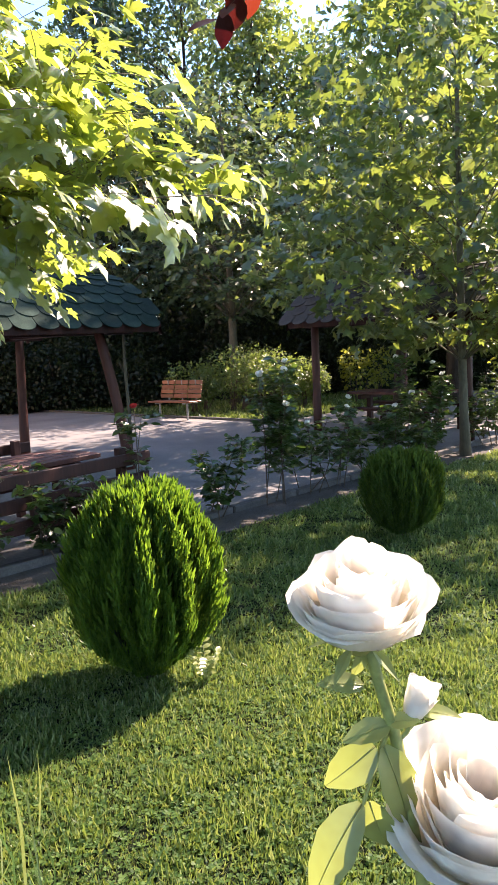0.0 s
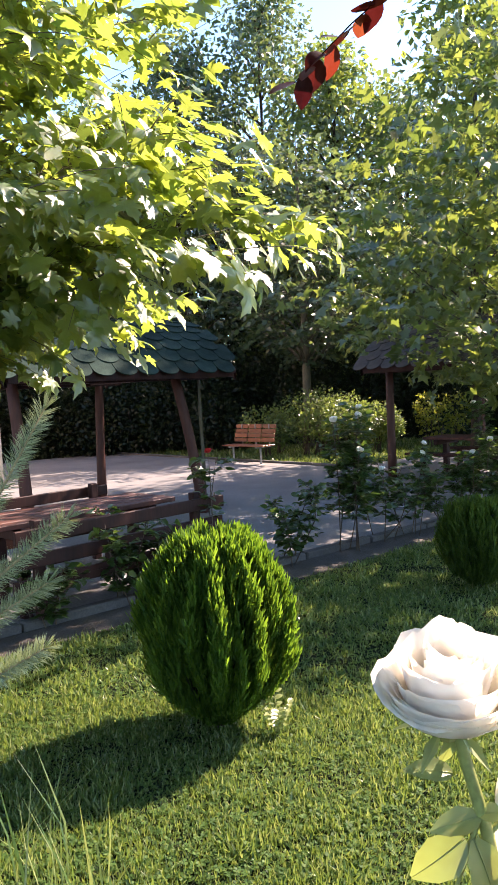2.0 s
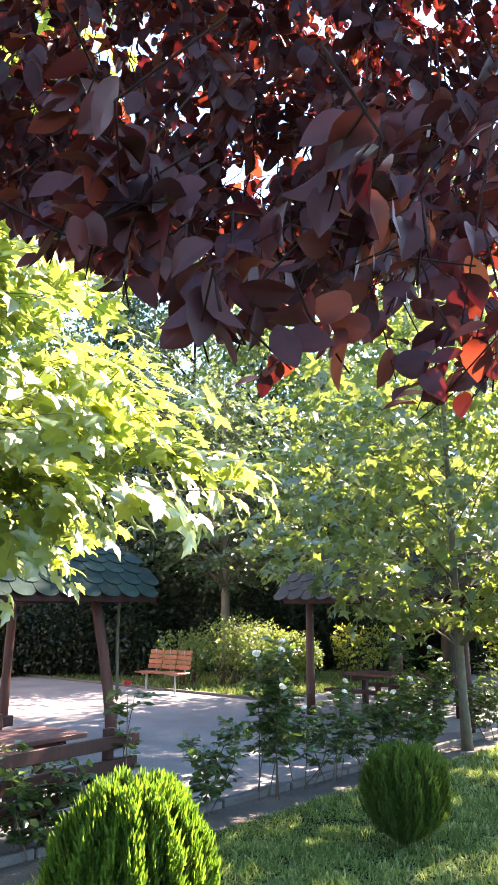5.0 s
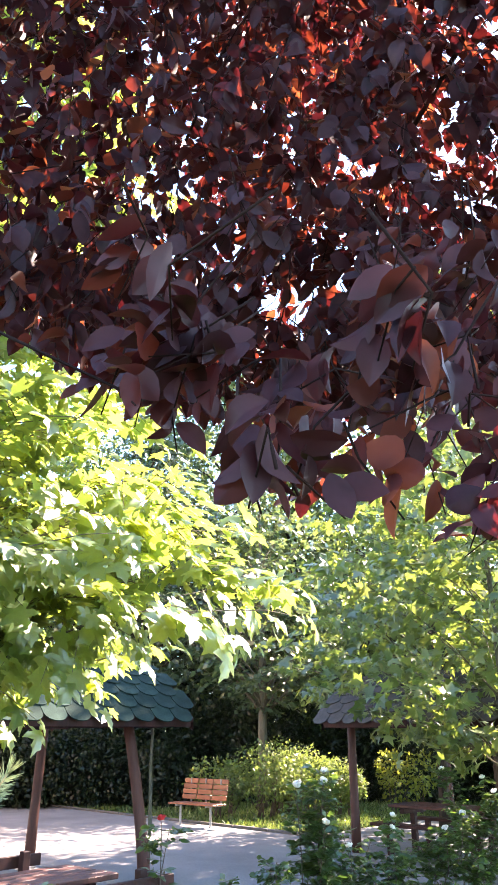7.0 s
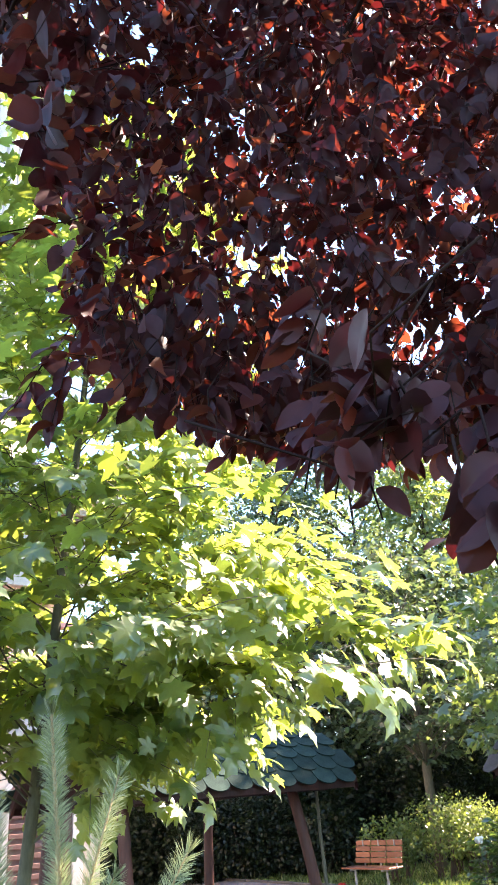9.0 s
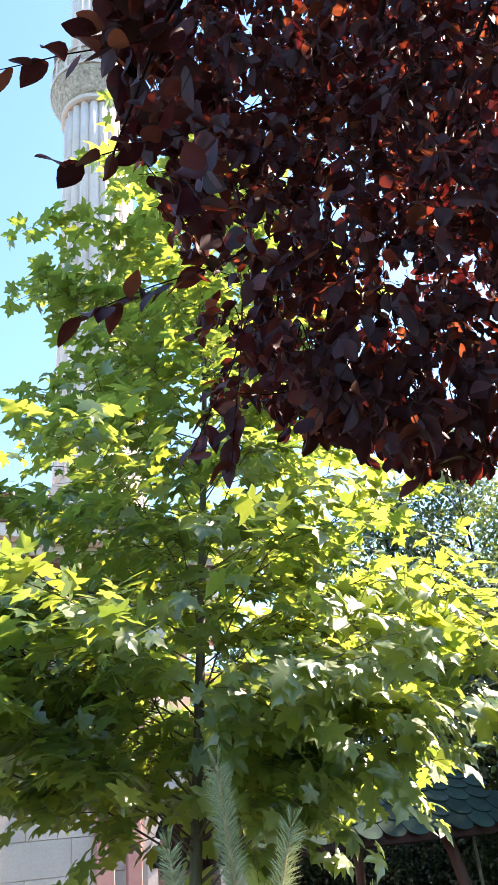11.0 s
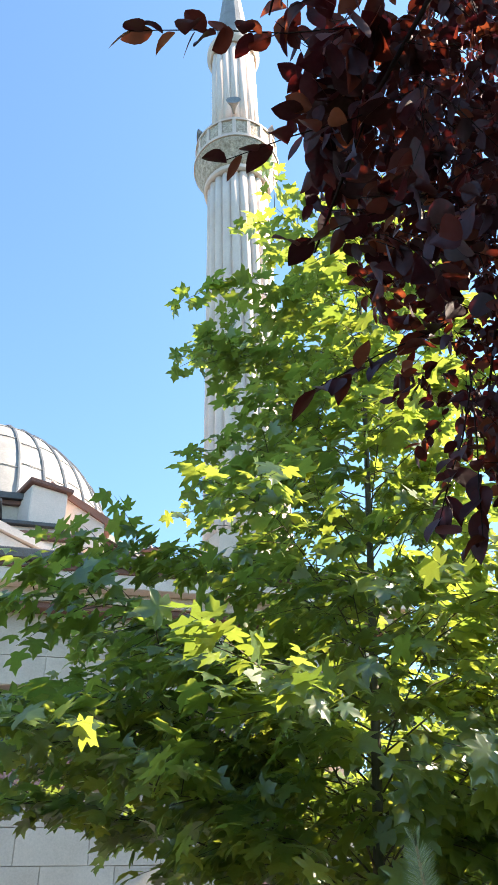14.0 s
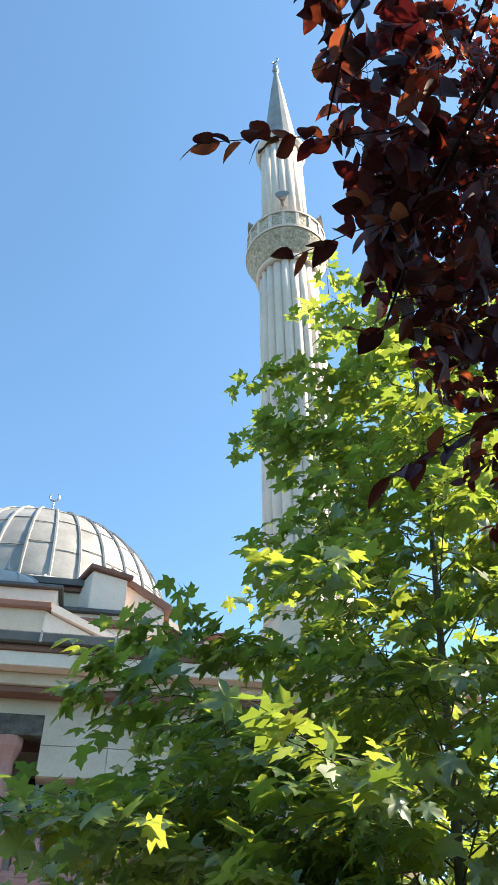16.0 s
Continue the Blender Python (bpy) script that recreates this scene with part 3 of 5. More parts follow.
def picnic_set(label, m, backs=True):
    """A timber table with a backed bench along each side, all on one frame."""
    own = thing("picnic_table", label, "picnic table", m)
    for k in range(5):
        part("tabletop_board", box(0, -0.30 + 0.15 * k, 0.67, 1.9, 0.122, 0.045, 0.006), M_SUNLIT_WOOD, own)
    for px in (-0.7, 0.7):
        part("trestle", box(px, 0, 0.0, 0.09, 0.09, 0.67, 0.008), M_SHADED_WOOD, own)
        part("crosspiece", box(px, 0, 0.58, 0.08, 0.66, 0.08, 0.006), M_SHADED_WOOD, own)
    for s in (-1, 1):
        for k in range(2):
            part("seat_board", box(0, s * (0.56 + 0.135 * k), 0.42, 2.1, 0.12, 0.045, 0.006), M_SHADED_WOOD, own)
        for k in range(3 if backs else 0):
            part("back_board", box(0, s * (0.86 + 0.025 * k), 0.27 + 0.19 * k, 2.1, 0.04, 0.105, 0.006), M_SHADED_WOOD, own)
        for px in (-0.8, 0.8):
            part("bench_leg", box(px, s * 0.56, 0, 0.08, 0.08, 0.42, 0.006), M_SHADED_WOOD, own)
            if backs:
                part("back_post", box(px, s * 0.80, 0, 0.08, 0.07, 0.80, 0.006), M_SHADED_WOOD, own)
    return own


picnic_set("red-brown slatted picnic table with backed benches, shade in its timber colour", uv(3.40, 6.22, 0.03, 5))
picnic_set("red-brown picnic table with a sunlit top under the pavilion", uv(11.75, 7.25, 0.03, 90), False)


def park_bench():
    own = thing("park_bench", "orange-brown slatted park bench on pale metal legs", "bench", pose(-1.76, 17.75, 0.02, 0, 0, -38))
    for k in range(3):
        for j in range(4):
            part("back_slat", box(-0.44 + 0.44 * k, 0.16 + 0.025 * j, 0.50 + 0.105 * j, 0.41, 0.025, 0.092, 0.004), M_BENCH, own)
        part("back_strut", box(-0.44 + 0.44 * k, 0.22, 0.44, 0.03, 0.02, 0.48, 0.003), M_STEEL, own)
    for j in range(4):
        part("seat_slat", box(0, -0.22 + 0.105 * j, 0.42, 1.34, 0.092, 0.03, 0.004), M_BENCH, own)
    for px in (-0.44, 0.44):
        part("leg", tube([(px, -0.1, 0), (px, -0.1, 0.42)], [0.026, 0.026], 8), M_STEEL, own)
        part("foot_plate", box(px, -0.1, 0, 0.14, 0.14, 0.012, 0.003), M_STEEL, own)
        part("seat_bearer", box(px, 0, 0.385, 0.04, 0.5, 0.035, 0.004), M_STEEL, own)


park_bench()


def garden_stake():
    own = thing("garden_stake", "thin pale wooden stake beside the pavilion", "stake", pose(-1.76, 11.24, 0.03))
    part("pole", tube([(0, 0, 0), (0.01, 0.0, 0.7), (-0.01, 0.01, 1.4), (0.0, 0.0, 1.92)], [0.028, 0.026, 0.024, 0.02], 8), M_YOUNG_BARK, own, smooth=True)
    part("tie", tube([(0.032 * math.cos(a), 0.032 * math.sin(a), 1.55) for a in np.linspace(0, 6.0, 10)], [0.006] * 10, 5), M_SOIL, own)


garden_stake()


def overhead_cable():
    """A thin line sagging across the sky behind the trees."""
    a, b = Vector((2.0, 29.5, 18.4)), Vector((-9.0, 28.2, 12.7))
    own = thing("overhead_cable", "thin black overhead cable across the sky", "cable", pose(*a))
    part("wire", tube([(b - a) * f + Vector((0, 0, -0.3 * f * (1 - f))) for f in np.linspace(0, 1, 14)], [0.012] * 14, 5), M_DARK_METAL, own, smooth=True)


overhead_cable()


# ---- mosque ----
def ring_box(u0, u1, v0, v1, z0, z1, bevel=0.0):
    return box((u0 + u1) / 2, (v0 + v1) / 2, z0, u1 - u0, v1 - v0, z1 - z0, bevel)


def dome_shape(radius, rings=14, sides=48, squash=1.0):
    return lathe([(radius * math.cos(a) if i < rings else 0.02, radius * squash * math.sin(a)) for i, a in enumerate(np.linspace(0, math.pi / 2, rings + 1))], sides)


def mosque():
    own = thing("mosque", "beige stone mosque with lead dome and pink stone gallery rail", "mosque", Matrix.Translation((-0.08, -0.11, -0.12)) @ uv(0, 0))
    u0, u1, front = -16.0, 6.0, 13.9
    part("lower_wall", ring_box(u0, u1, front, 28, -0.1, 4.32), M_STONE, own)
    part("floor_band", ring_box(u0, u1 + 0.1, front - 0.12, front + 1.0, 4.32, 4.46, 0.015), M_PINK, own)
    part("gallery_back_wall", ring_box(u0, u1, front + 1.9, 28, 4.32, 7.24), M_STONE, own)
    part("gallery_ceiling", ring_box(u0, u1, front + 0.02, front + 1.9, 6.95, 7.24), M_REDBAND, own)
    part("frieze", ring_box(u0, -1.35, front - 0.05, front + 0.3, 6.62, 6.98, 0.01), M_FRIEZE, own, "dark carved stone frieze")
    part("upper_wall", ring_box(u0, u1, front - 0.02, front + 0.4, 6.98, 7.25), M_STONE, own)
    part("wall_panel", ring_box(-1.35, u1, front - 0.02, front + 0.4, 5.95, 6.98), M_STONE, own)
    part("red_stripe", ring_box(u0, u1 + 0.35, front - 0.34, 28.2, 7.25, 7.36, 0.01), M_REDBAND, own, "red-brown stone stripe")
    part("beige_band", ring_box(u0, u1 + 0.42, front - 0.42, 28.3, 7.36, 7.58, 0.012), M_STONE, own)
    part("white_fascia", ring_box(u0, u1 + 0.7, front - 0.70, 28.5, 7.58, 7.84, 0.012), M_WHITE_STONE, own, "white painted fascia")
    part("red_fillet", ring_box(u0, u1 + 0.75, front - 0.75, 28.5, 7.84, 7.94, 0.01), M_REDBAND, own)
    part("gutter", ring_box(u0, u1 + 0.85, front - 0.86, 28.6, 7.94, 8.16, 0.03), M_DARK_METAL, own, "dark metal gutter")
    part("flat_roof", ring_box(u0, u1 + 0.5, front - 0.5, 28.2, 8.16, 8.28), M_LEAD, own)
    for k in range(14):
        part("gutter_joint", ring_box(-12 + 1.3 * k, -11.96 + 1.3 * k, front - 0.875, front - 0.86, 7.95, 8.17), M_LEAD, own)
    # gallery columns and openings
    for k in range(6):
        cu = 3.9 - 2.9 * k
        col = part("gallery_column", lathe([(0.22, 4.46), (0.22, 4.62), (0.15, 4.7), (0.14, 6.2), (0.17, 6.3), (0.24, 6.45), (0.24, 6.62)], 14), M_PINK, own, smooth=False)
        col.location = (cu, front + 0.18, 0)
    for k in range(6):
        cu = 2.4 - 2.9 * k
        win = part("gallery_window", ring_box(cu - 1.2, cu + 1.2, front + 1.86, front + 1.895, 4.5, 6.6), M_REDBAND, own, "red-brown timber window")
        for s in (-0.87, -0.29, 0.29, 0.87):
            part("pane", ring_box(cu + s - 0.22, cu + s + 0.22, front + 1.84, front + 1.858, 4.62, 6.45), M_GLASS, win)
    # balustrade
    rail = part("balustrade", ring_box(u0, u1, front - 0.06, front + 0.14, 5.2, 5.33, 0.02), M_PINK, own, "pink stone balustrade")
    part("rail_base", ring_box(u0, u1, front - 0.06, front + 0.14, 4.46, 4.56, 0.015), M_PINK, rail)
    baluster = mesh_of("baluster", *lathe([(0.075, 4.56), (0.075, 4.62), (0.045, 4.66), (0.065, 4.78), (0.07, 4.86), (0.04, 5.06), (0.05, 5.12), (0.07, 5.16), (0.07, 5.2)], 8), M_PINK)
    for k in range(58):
        if k % 10 == 0:
            part("rail_pier", ring_box(4.25 - 0.3 * k - 0.13, 4.25 - 0.3 * k + 0.13, front - 0.08, front + 0.16, 4.46, 5.36, 0.015), M_PINK, rail)
        else:
            b = part("baluster", baluster, M_PINK, rail)
            b.location = (4.25 - 0.3 * k, front + 0.04, 0)
    # arched windows of the lower front, and pink pilasters beside one
    def half_ring(cu, cz, r0, r1, a0, a1, v0, v1, steps=6):
        vs, fs = [], []
        for k in range(steps + 1):
            a = a0 + (a1 - a0) * k / steps
            vs += [(cu + r * math.cos(a), v, cz + r * math.sin(a)) for v in (v0, v1) for r in (r0, r1)]
        for k in range(steps):
            a, b = 4 * k, 4 * k + 4
            fs += [(a, a + 1, b + 1, b), (a + 2, b + 2, b + 3, a + 3), (a, b, b + 2, a + 2), (a + 1, a + 3, b + 3, b + 1)]
        fs += [(0, 2, 3, 1), (4 * steps, 4 * steps + 1, 4 * steps + 3, 4 * steps + 2)]
        return vs, fs
    for cu, cz, r in ((5.05, 2.12, 0.56), (-2.1, 2.35, 0.78)):
        arch = part("arched_window", half_ring(cu, cz, r, r + 0.09, 0, math.pi, front - 0.13, front, 18), M_REDBAND, own, "arched window in a moulded stone surround")
        part("moulding", half_ring(cu, cz, r + 0.09, r + 0.18, 0, math.pi, front - 0.10, front, 18), M_WHITE_STONE, arch)
        for k in range(9):
            part("arch_stone", half_ring(cu, cz, r + 0.18, r + 0.50, math.pi * k / 9 + 0.012, math.pi * (k + 1) / 9 - 0.012, front - 0.07, front, 3), M_STONE, arch)
        for s in (-1, 1):
            part("jamb", ring_box(cu + s * (r + 0.09) - 0.09, cu + s * (r + 0.09) + 0.09, front - 0.10, front, 0.4, cz), M_WHITE_STONE, arch)
            part("jamb_stone", ring_box(cu + s * (r + 0.34) - 0.16, cu + s * (r + 0.34) + 0.16, front - 0.07, front, 0.4, cz), M_STONE, arch)
        part("shutter", ring_box(cu - r, cu + r, front - 0.045, front - 0.037, 0.4, cz), M_REDBAND, arch)
        part("shutter_head", half_ring(cu, cz, 0.01, r, 0, math.pi, front - 0.045, front - 0.037, 18), M_REDBAND, arch)
        for k in range(14):
            z = 0.5 + (cz + r - 0.55) * k / 14
            w = r if z < cz else math.sqrt(max(0.01, r * r - (z - cz) ** 2))
            part("slat", ring_box(cu - w + 0.02, cu + w - 0.02, front - 0.085, front - 0.046, z, z + 0.075, 0.006), M_REDBAND, arch)
    for a, b in ((3.45, 3.76), (3.97, 4.22)):
        part("pilaster", ring_box(a, b, front - 0.14, front, 0.0, 4.3, 0.015), M_PINK, own)
    # roof terraces, drum, domes
    part("roof_step", ring_box(-6.5, 0.0, 15.4, 28, 8.28, 9.45), M_WHITE_STONE, own)
    part("step_cornice", ring_box(-6.6, 0.12, 15.28, 28, 9.45, 9.62, 0.02), M_REDBAND, own)
    part("roof_step", ring_box(-6.2, -0.25, 15.8, 28, 9.62, 9.95), M_WHITE_STONE, own)
    part("step_cornice", ring_box(-6.3, -0.15, 15.7, 28, 9.95, 10.06, 0.02), M_DARK_METAL, own)
    part("roof_step", ring_box(-9.5, -1.72, 14.3, 17, 8.28, 9.2), M_STONE, own)
    part("step_cornice", ring_box(-9.6, -1.6, 14.18, 17, 9.2, 9.34, 0.02), M_REDBAND, own)
    def prism(name, outline, v0, v1, mat):
        n = len(outline)
        vs = [(a, v, z) for v in (v0, v1) for a, z in outline]
        fs = [tuple(range(n)), tuple(range(2 * n - 1, n - 1, -1))] + [(k, n + k, n + (k + 1) % n, (k + 1) % n) for k in range(n)]
        return part(name, (vs, fs), mat, own)
    prism("sloped_wall", [(-1.72, 8.28), (0.25, 8.28), (-1.72, 9.2)], 14.32, 14.62, M_WHITE_STONE)
    prism("sloped_coping", [(-1.6, 9.16), (0.42, 8.285), (0.62, 8.285), (-1.6, 9.34)], 14.22, 14.72, M_WHITE_STONE)
    prism("buttress", [(-0.6, 10.06), (0.78, 10.06), (0.78, 10.75), (-0.6, 11.6)], 16.9, 17.5, M_WHITE_STONE)
    prism("buttress_coping", [(-0.6, 11.6), (0.78, 10.75), (0.95, 10.75), (0.95, 10.86), (-0.6, 11.78)], 16.82, 17.58, M_REDBAND)
    part("dome_base", ring_box(-4.6, -1.6, 14.95, 17.9, 9.34, 10.0), M_WHITE_STONE, own)
    part("dome_base_cornice", ring_box(-4.7, -1.5, 14.85, 18.0, 10.0, 10.1, 0.02), M_DARK_METAL, own)
    rear = part("small_dome", dome_shape(1.25, 10, 32, 0.7), M_LEAD, own, "small pale lead semi-dome", smooth=True)
    rear.location = (-2.2, 18.2, 11.05)
    part("small_drum", lathe([(1.22, -1.0), (1.22, -0.05), (1.3, -0.05), (1.3, 0.02)], 32), M_STONE, rear)
    for k in range(12):
        a = 2 * math.pi * k / 12
        part("rib", tube([(1.265 * math.cos(b) * math.cos(a), 1.265 * math.cos(b) * math.sin(a), 0.885 * math.sin(b)) for b in np.linspace(0, 1.5, 7)], [0.025] * 7, 5), M_LEAD, rear)
    small = part("small_dome", dome_shape(1.3, 10, 32, 0.60), M_LEAD, own, "small pale lead semi-dome", smooth=True)
    small.location = (-2.95, 16.3, 10.08)
    for k in range(16):
        a = 2 * math.pi * k / 16
        rib = part("rib", tube([(1.315 * math.cos(b) * math.cos(a), 1.315 * math.cos(b) * math.sin(a), 0.79 * math.sin(b)) for b in np.linspace(0, 1.5, 7)], [0.03] * 7, 5), M_LEAD, small)
    knob = part("knob", lathe([(0.12, 0), (0.12, 0.1), (0.04, 0.16), (0.1, 0.3), (0.03, 0.42), (0.01, 0.6)], 10), M_BRASS, small)
    knob.location = (0, 0, 0.76)
    du, dv, ap = -2.9, 22.0, 5.1
    def oct_ring(a, z0, z1, mat, nm):
        r = a / math.cos(math.pi / 8)
        vs = [(du + r * math.cos(math.pi / 8 + k * math.pi / 4), dv + r * math.sin(math.pi / 8 + k * math.pi / 4), z) for z in (z0, z1) for k in range(8)]
        fs = [(k, (k + 1) % 8, 8 + (k + 1) % 8, 8 + k) for k in range(8)] + [tuple(range(7, -1, -1)), tuple(range(8, 16))]
        return part(nm, (vs, fs), mat, own)
    oct_ring(ap, 8.2, 11.02, M_STONE, "drum")
    oct_ring(ap + 0.10, 11.02, 11.12, M_REDBAND, "drum_band")
    oct_ring(ap + 0.22, 11.12, 11.28, M_DARK_METAL, "drum_cornice")
    for k in range(8):
        a = math.pi / 8 + k * math.pi / 4
        r = (ap + 0.1) / math.cos(math.pi / 8)
        pier = part("corner_pier", box(0, 0, 8.2, 0.9, 0.9, 3.1, 0.03), M_WHITE_STONE, own)
        pier.matrix_basis = Matrix.Translation((du + r * math.cos(a), dv + r * math.sin(a), 0)) @ Matrix.Rotation(a, 4, "Z")
        cap = part("pier_cap", box(0, 0, 11.3, 1.1, 1.1, 0.12, 0.02), M_REDBAND, pier)
        top = part("pier_knob", lathe([(0.1, 11.42), (0.05, 11.52), (0.1, 11.62), (0.02, 11.8)], 8), M_BRASS, pier)
    # main dome, in lead panels between ribs
    dome = part("dome", dome_shape(4.28, 18, 48, 1.0), M_LEAD, own, "pale grey lead dome with standing ribs", smooth=True)
    dome.location = (du, dv, 11.65)
    part("dome_skirt", lathe([(4.55, -0.55), (4.55, -0.3), (4.34, 0.0), (4.28, 0.05)], 48), M_LEAD, dome, smooth=True)
    ribs = 36
    for k in range(ribs):
        a = 2 * math.pi * k / ribs
        part("rib", tube([(4.30 * math.cos(b) * math.cos(a), 4.30 * math.cos(b) * math.sin(a), 4.30 * math.sin(b)) for b in np.linspace(0, 1.53, 12)], [0.045] * 11 + [0.02], 5), M_LEAD, dome)
    for j, b in enumerate((0.28, 0.56, 0.84, 1.12)):
        r = 4.295
        for k in range(ribs):
            a0, a1 = 2 * math.pi * k / ribs, 2 * math.pi * (k + 1) / ribs
            bb = b + (0.05 if (k + j) % 2 else 0.0)
            part("seam", tube([(r * math.cos(bb) * math.cos(a), r * math.cos(bb) * math.sin(a), r * math.sin(bb)) for a in (a0, 0.5 * (a0 + a1), a1)], [0.014] * 3, 4), M_LEAD, dome)
    finial = part("finial", lathe([(0.22, 4.2), (0.2, 4.4), (0.07, 4.5), (0.16, 4.7), (0.05, 4.85), (0.11, 5.0), (0.03, 5.15), (0.02, 5.5)], 12), M_BRASS, dome)
    part("crescent", tube([(0.16 * math.cos(a), 0, 5.65 + 0.16 * math.sin(a)) for a in np.linspace(-4.2, 1.06, 14)], [0.01] + [0.03] * 12 + [0.01], 6), M_BRASS, dome)
    # stone courses of the lower front, piece by piece
    for j in range(8):
        for k in range(15):
            a = -10.6 + 1.14 * k + (0.42 if j % 2 else 0.0)
            if a + 1.13 > u1:
                continue
            part("stone_block", ring_box(a, a + 1.13, front - 0.03 - 0.006 * random.random(), front + 0.05, 0.02 + 0.535 * j, 0.546 + 0.535 * j, 0.006), M_STONE, own)
    for j in range(2):
        for k in range(7):
            a = -1.35 + 1.14 * k
            if a + 0.2 > u1:
                continue
            part("stone_block", ring_box(a + 0.005, min(u1, a + 1.135), front - 0.055, front - 0.015, 5.96 + 0.51 * j, 6.46 + 0.51 * j, 0.005), M_STONE, own)
    for k in range(8):
        part("stone_block", ring_box(u1 - 0.05, u1 + 0.03, front + 0.1 + 0.9 * k, front + 0.98 + 0.9 * k, 6.2, 7.2, 0.008), M_STONE, own)
    return own


mosque()


def minaret():
    own = thing("minaret", "tall pale fluted stone minaret with one carved balcony", "minaret", pose(-8.58, 13.20, -0.65))
    part("plinth", lathe([(1.3, -0.1), (1.3, 8.9), (1.26, 9.4), (1.1, 10.2)], 8), M_STONE, own)
    part("shaft", lathe([(1.05, 10.2)] + [(1.05 - 0.09 * f, 10.2 + 12.4 * f) for f in np.linspace(0.02, 1, 8)], 360, 0.13, 20), M_WHITE_STONE, own, smooth=True)
    part("collar", lathe([(1.0, 22.55), (1.06, 22.6), (1.06, 22.75), (1.0, 22.8)], 48), M_WHITE_STONE, own)
    corbel = part("balcony_corbel", lathe([(1.02, 22.8), (1.09, 23.0), (1.2, 23.3), (1.32, 23.55), (1.36, 23.65), (1.36, 23.72)], 54), M_CARVED, own, "carved stone corbelling", smooth=True)
    for j in range(4):
        z, r = 22.92 + 0.19 * j, (1.07, 1.14, 1.22, 1.31)[j]
        for k in range(30):
            a = 2 * math.pi * (k + 0.5 * (j % 2)) / 30
            part("corbel_niche", (lambda c, s: ([(r * c * q - s * w, r * s * q + c * w, z + h) for q, w, h in ((0.97, -0.1, 0.0), (1.03, -0.08, 0.15), (1.05, 0, 0.17), (1.03, 0.08, 0.15), (0.97, 0.1, 0.0), (0.96, 0, -0.05))], [(0, 5, 2, 1), (5, 4, 3, 2)]))(math.cos(a), math.sin(a)), M_CARVED, corbel)
    part("balcony_floor", lathe([(1.0, 23.72), (1.40, 23.72), (1.40, 23.84), (1.0, 23.84)], 54), M_WHITE_STONE, own)
    parapet = part("parapet", lathe([(1.26, 23.84), (1.31, 23.84), (1.31, 24.60), (1.26, 24.60)], 54), M_CARVED, own, "pierced carved parapet")
    part("parapet_rail", lathe([(1.23, 24.60), (1.36, 24.60), (1.36, 24.70), (1.23, 24.70)], 54), M_WHITE_STONE, parapet)
    for k in range(18):
        a = 2 * math.pi * k / 18
        p = part("parapet_post", box(0, 0, 23.84, 0.10, 0.12, 0.76, 0.01), M_WHITE_STONE, parapet)
        p.matrix_basis = Matrix.Rotation(a, 4, "Z") @ Matrix.Translation((1.30, 0, 0))
    part("upper_shaft", lathe([(0.82, 23.8), (0.80, 30.2)], 320, 0.12, 16), M_WHITE_STONE, own, smooth=True)
    part("upper_collar", lathe([(0.86, 30.2), (0.98, 30.4), (0.98, 30.65), (0.9, 30.7)], 48), M_WHITE_STONE, own)
    part("spire", lathe([(0.80, 30.7), (0.70, 31.1), (0.24, 36.2), (0.06, 37.9)], 16), M_LEAD, own, "grey lead-covered conical spire")
    part("finial", lathe([(0.1, 37.8), (0.16, 38.0), (0.05, 38.2), (0.12, 38.4), (0.03, 38.55), (0.02, 38.9)], 10), M_BRASS, own)
    part("crescent", tube([(0.17 * math.cos(a), 0, 39.0 + 0.17 * math.sin(a)) for a in np.linspace(-4.2, 1.06, 12)], [0.01] + [0.03] * 10 + [0.01], 6), M_BRASS, own)
    for a in (-150, -60, 30):
        horn = part("loudspeaker", lathe([(0.05, 0), (0.07, 0.12), (0.1, 0.22), (0.24, 0.42), (0.25, 0.44)], 16), M_STEEL, own, "grey horn loudspeaker")
        horn.matrix_basis = Matrix.Rotation(radians(a), 4, "Z") @ Matrix.Translation((0.85, 0, 25.7)) @ Matrix.Rotation(radians(80), 4, "Y")


minaret()


# ---- trees ----
tree("maple_tree", "young maple with broad bright green sunlit leaves", (-2.72, 4.78, 0), (-2.12, 5.09, 8.5),
     [(2.28, 1.7), (2.55, 2.3), (2.85, 2.7), (3.2, 2.5), (4.0, 2.1), (4.7, 1.75), (5.4, 1.5), (6.2, 1.5), (7.0, 1.4), (7.6, 1.1), (8.1, 0.7), (8.55, 0.25)], 98, 34, 8, 0.150, MAPLE, M_MAPLE, M_YOUNG_BARK, 0.05, 5, 0.52, 0.26, 1.15, "maples", 0.0, True, 0.17, 1.9, (-0.21, 0.05), 0.9,
     ((0.0, 2.82, 2.45, 0.1), (0.15, 3.2, 2.1, 0.1), (0.3, 3.6, 1.8, 0.1), (-0.5, 3.0, 2.2, 0.3), (-0.15, 3.95, 1.75, 0.0), (3.6, 3.4, 2.4, 0.2), (3.4, 3.8, 1.9, 0.1), (3.85, 3.35, 2.5, 0.2),
      (-0.78, 2.70, 2.0, 1.5), (-0.30, 2.48, 2.4, 1.5), (-0.55, 2.95, 1.75, 1.2), (3.45, 3.1, 2.75, 0.2), (3.75, 2.75, 2.65, 0.2), (3.1, 3.3, 2.5, 0.2)), 0.15, (-0.24, -0.13))
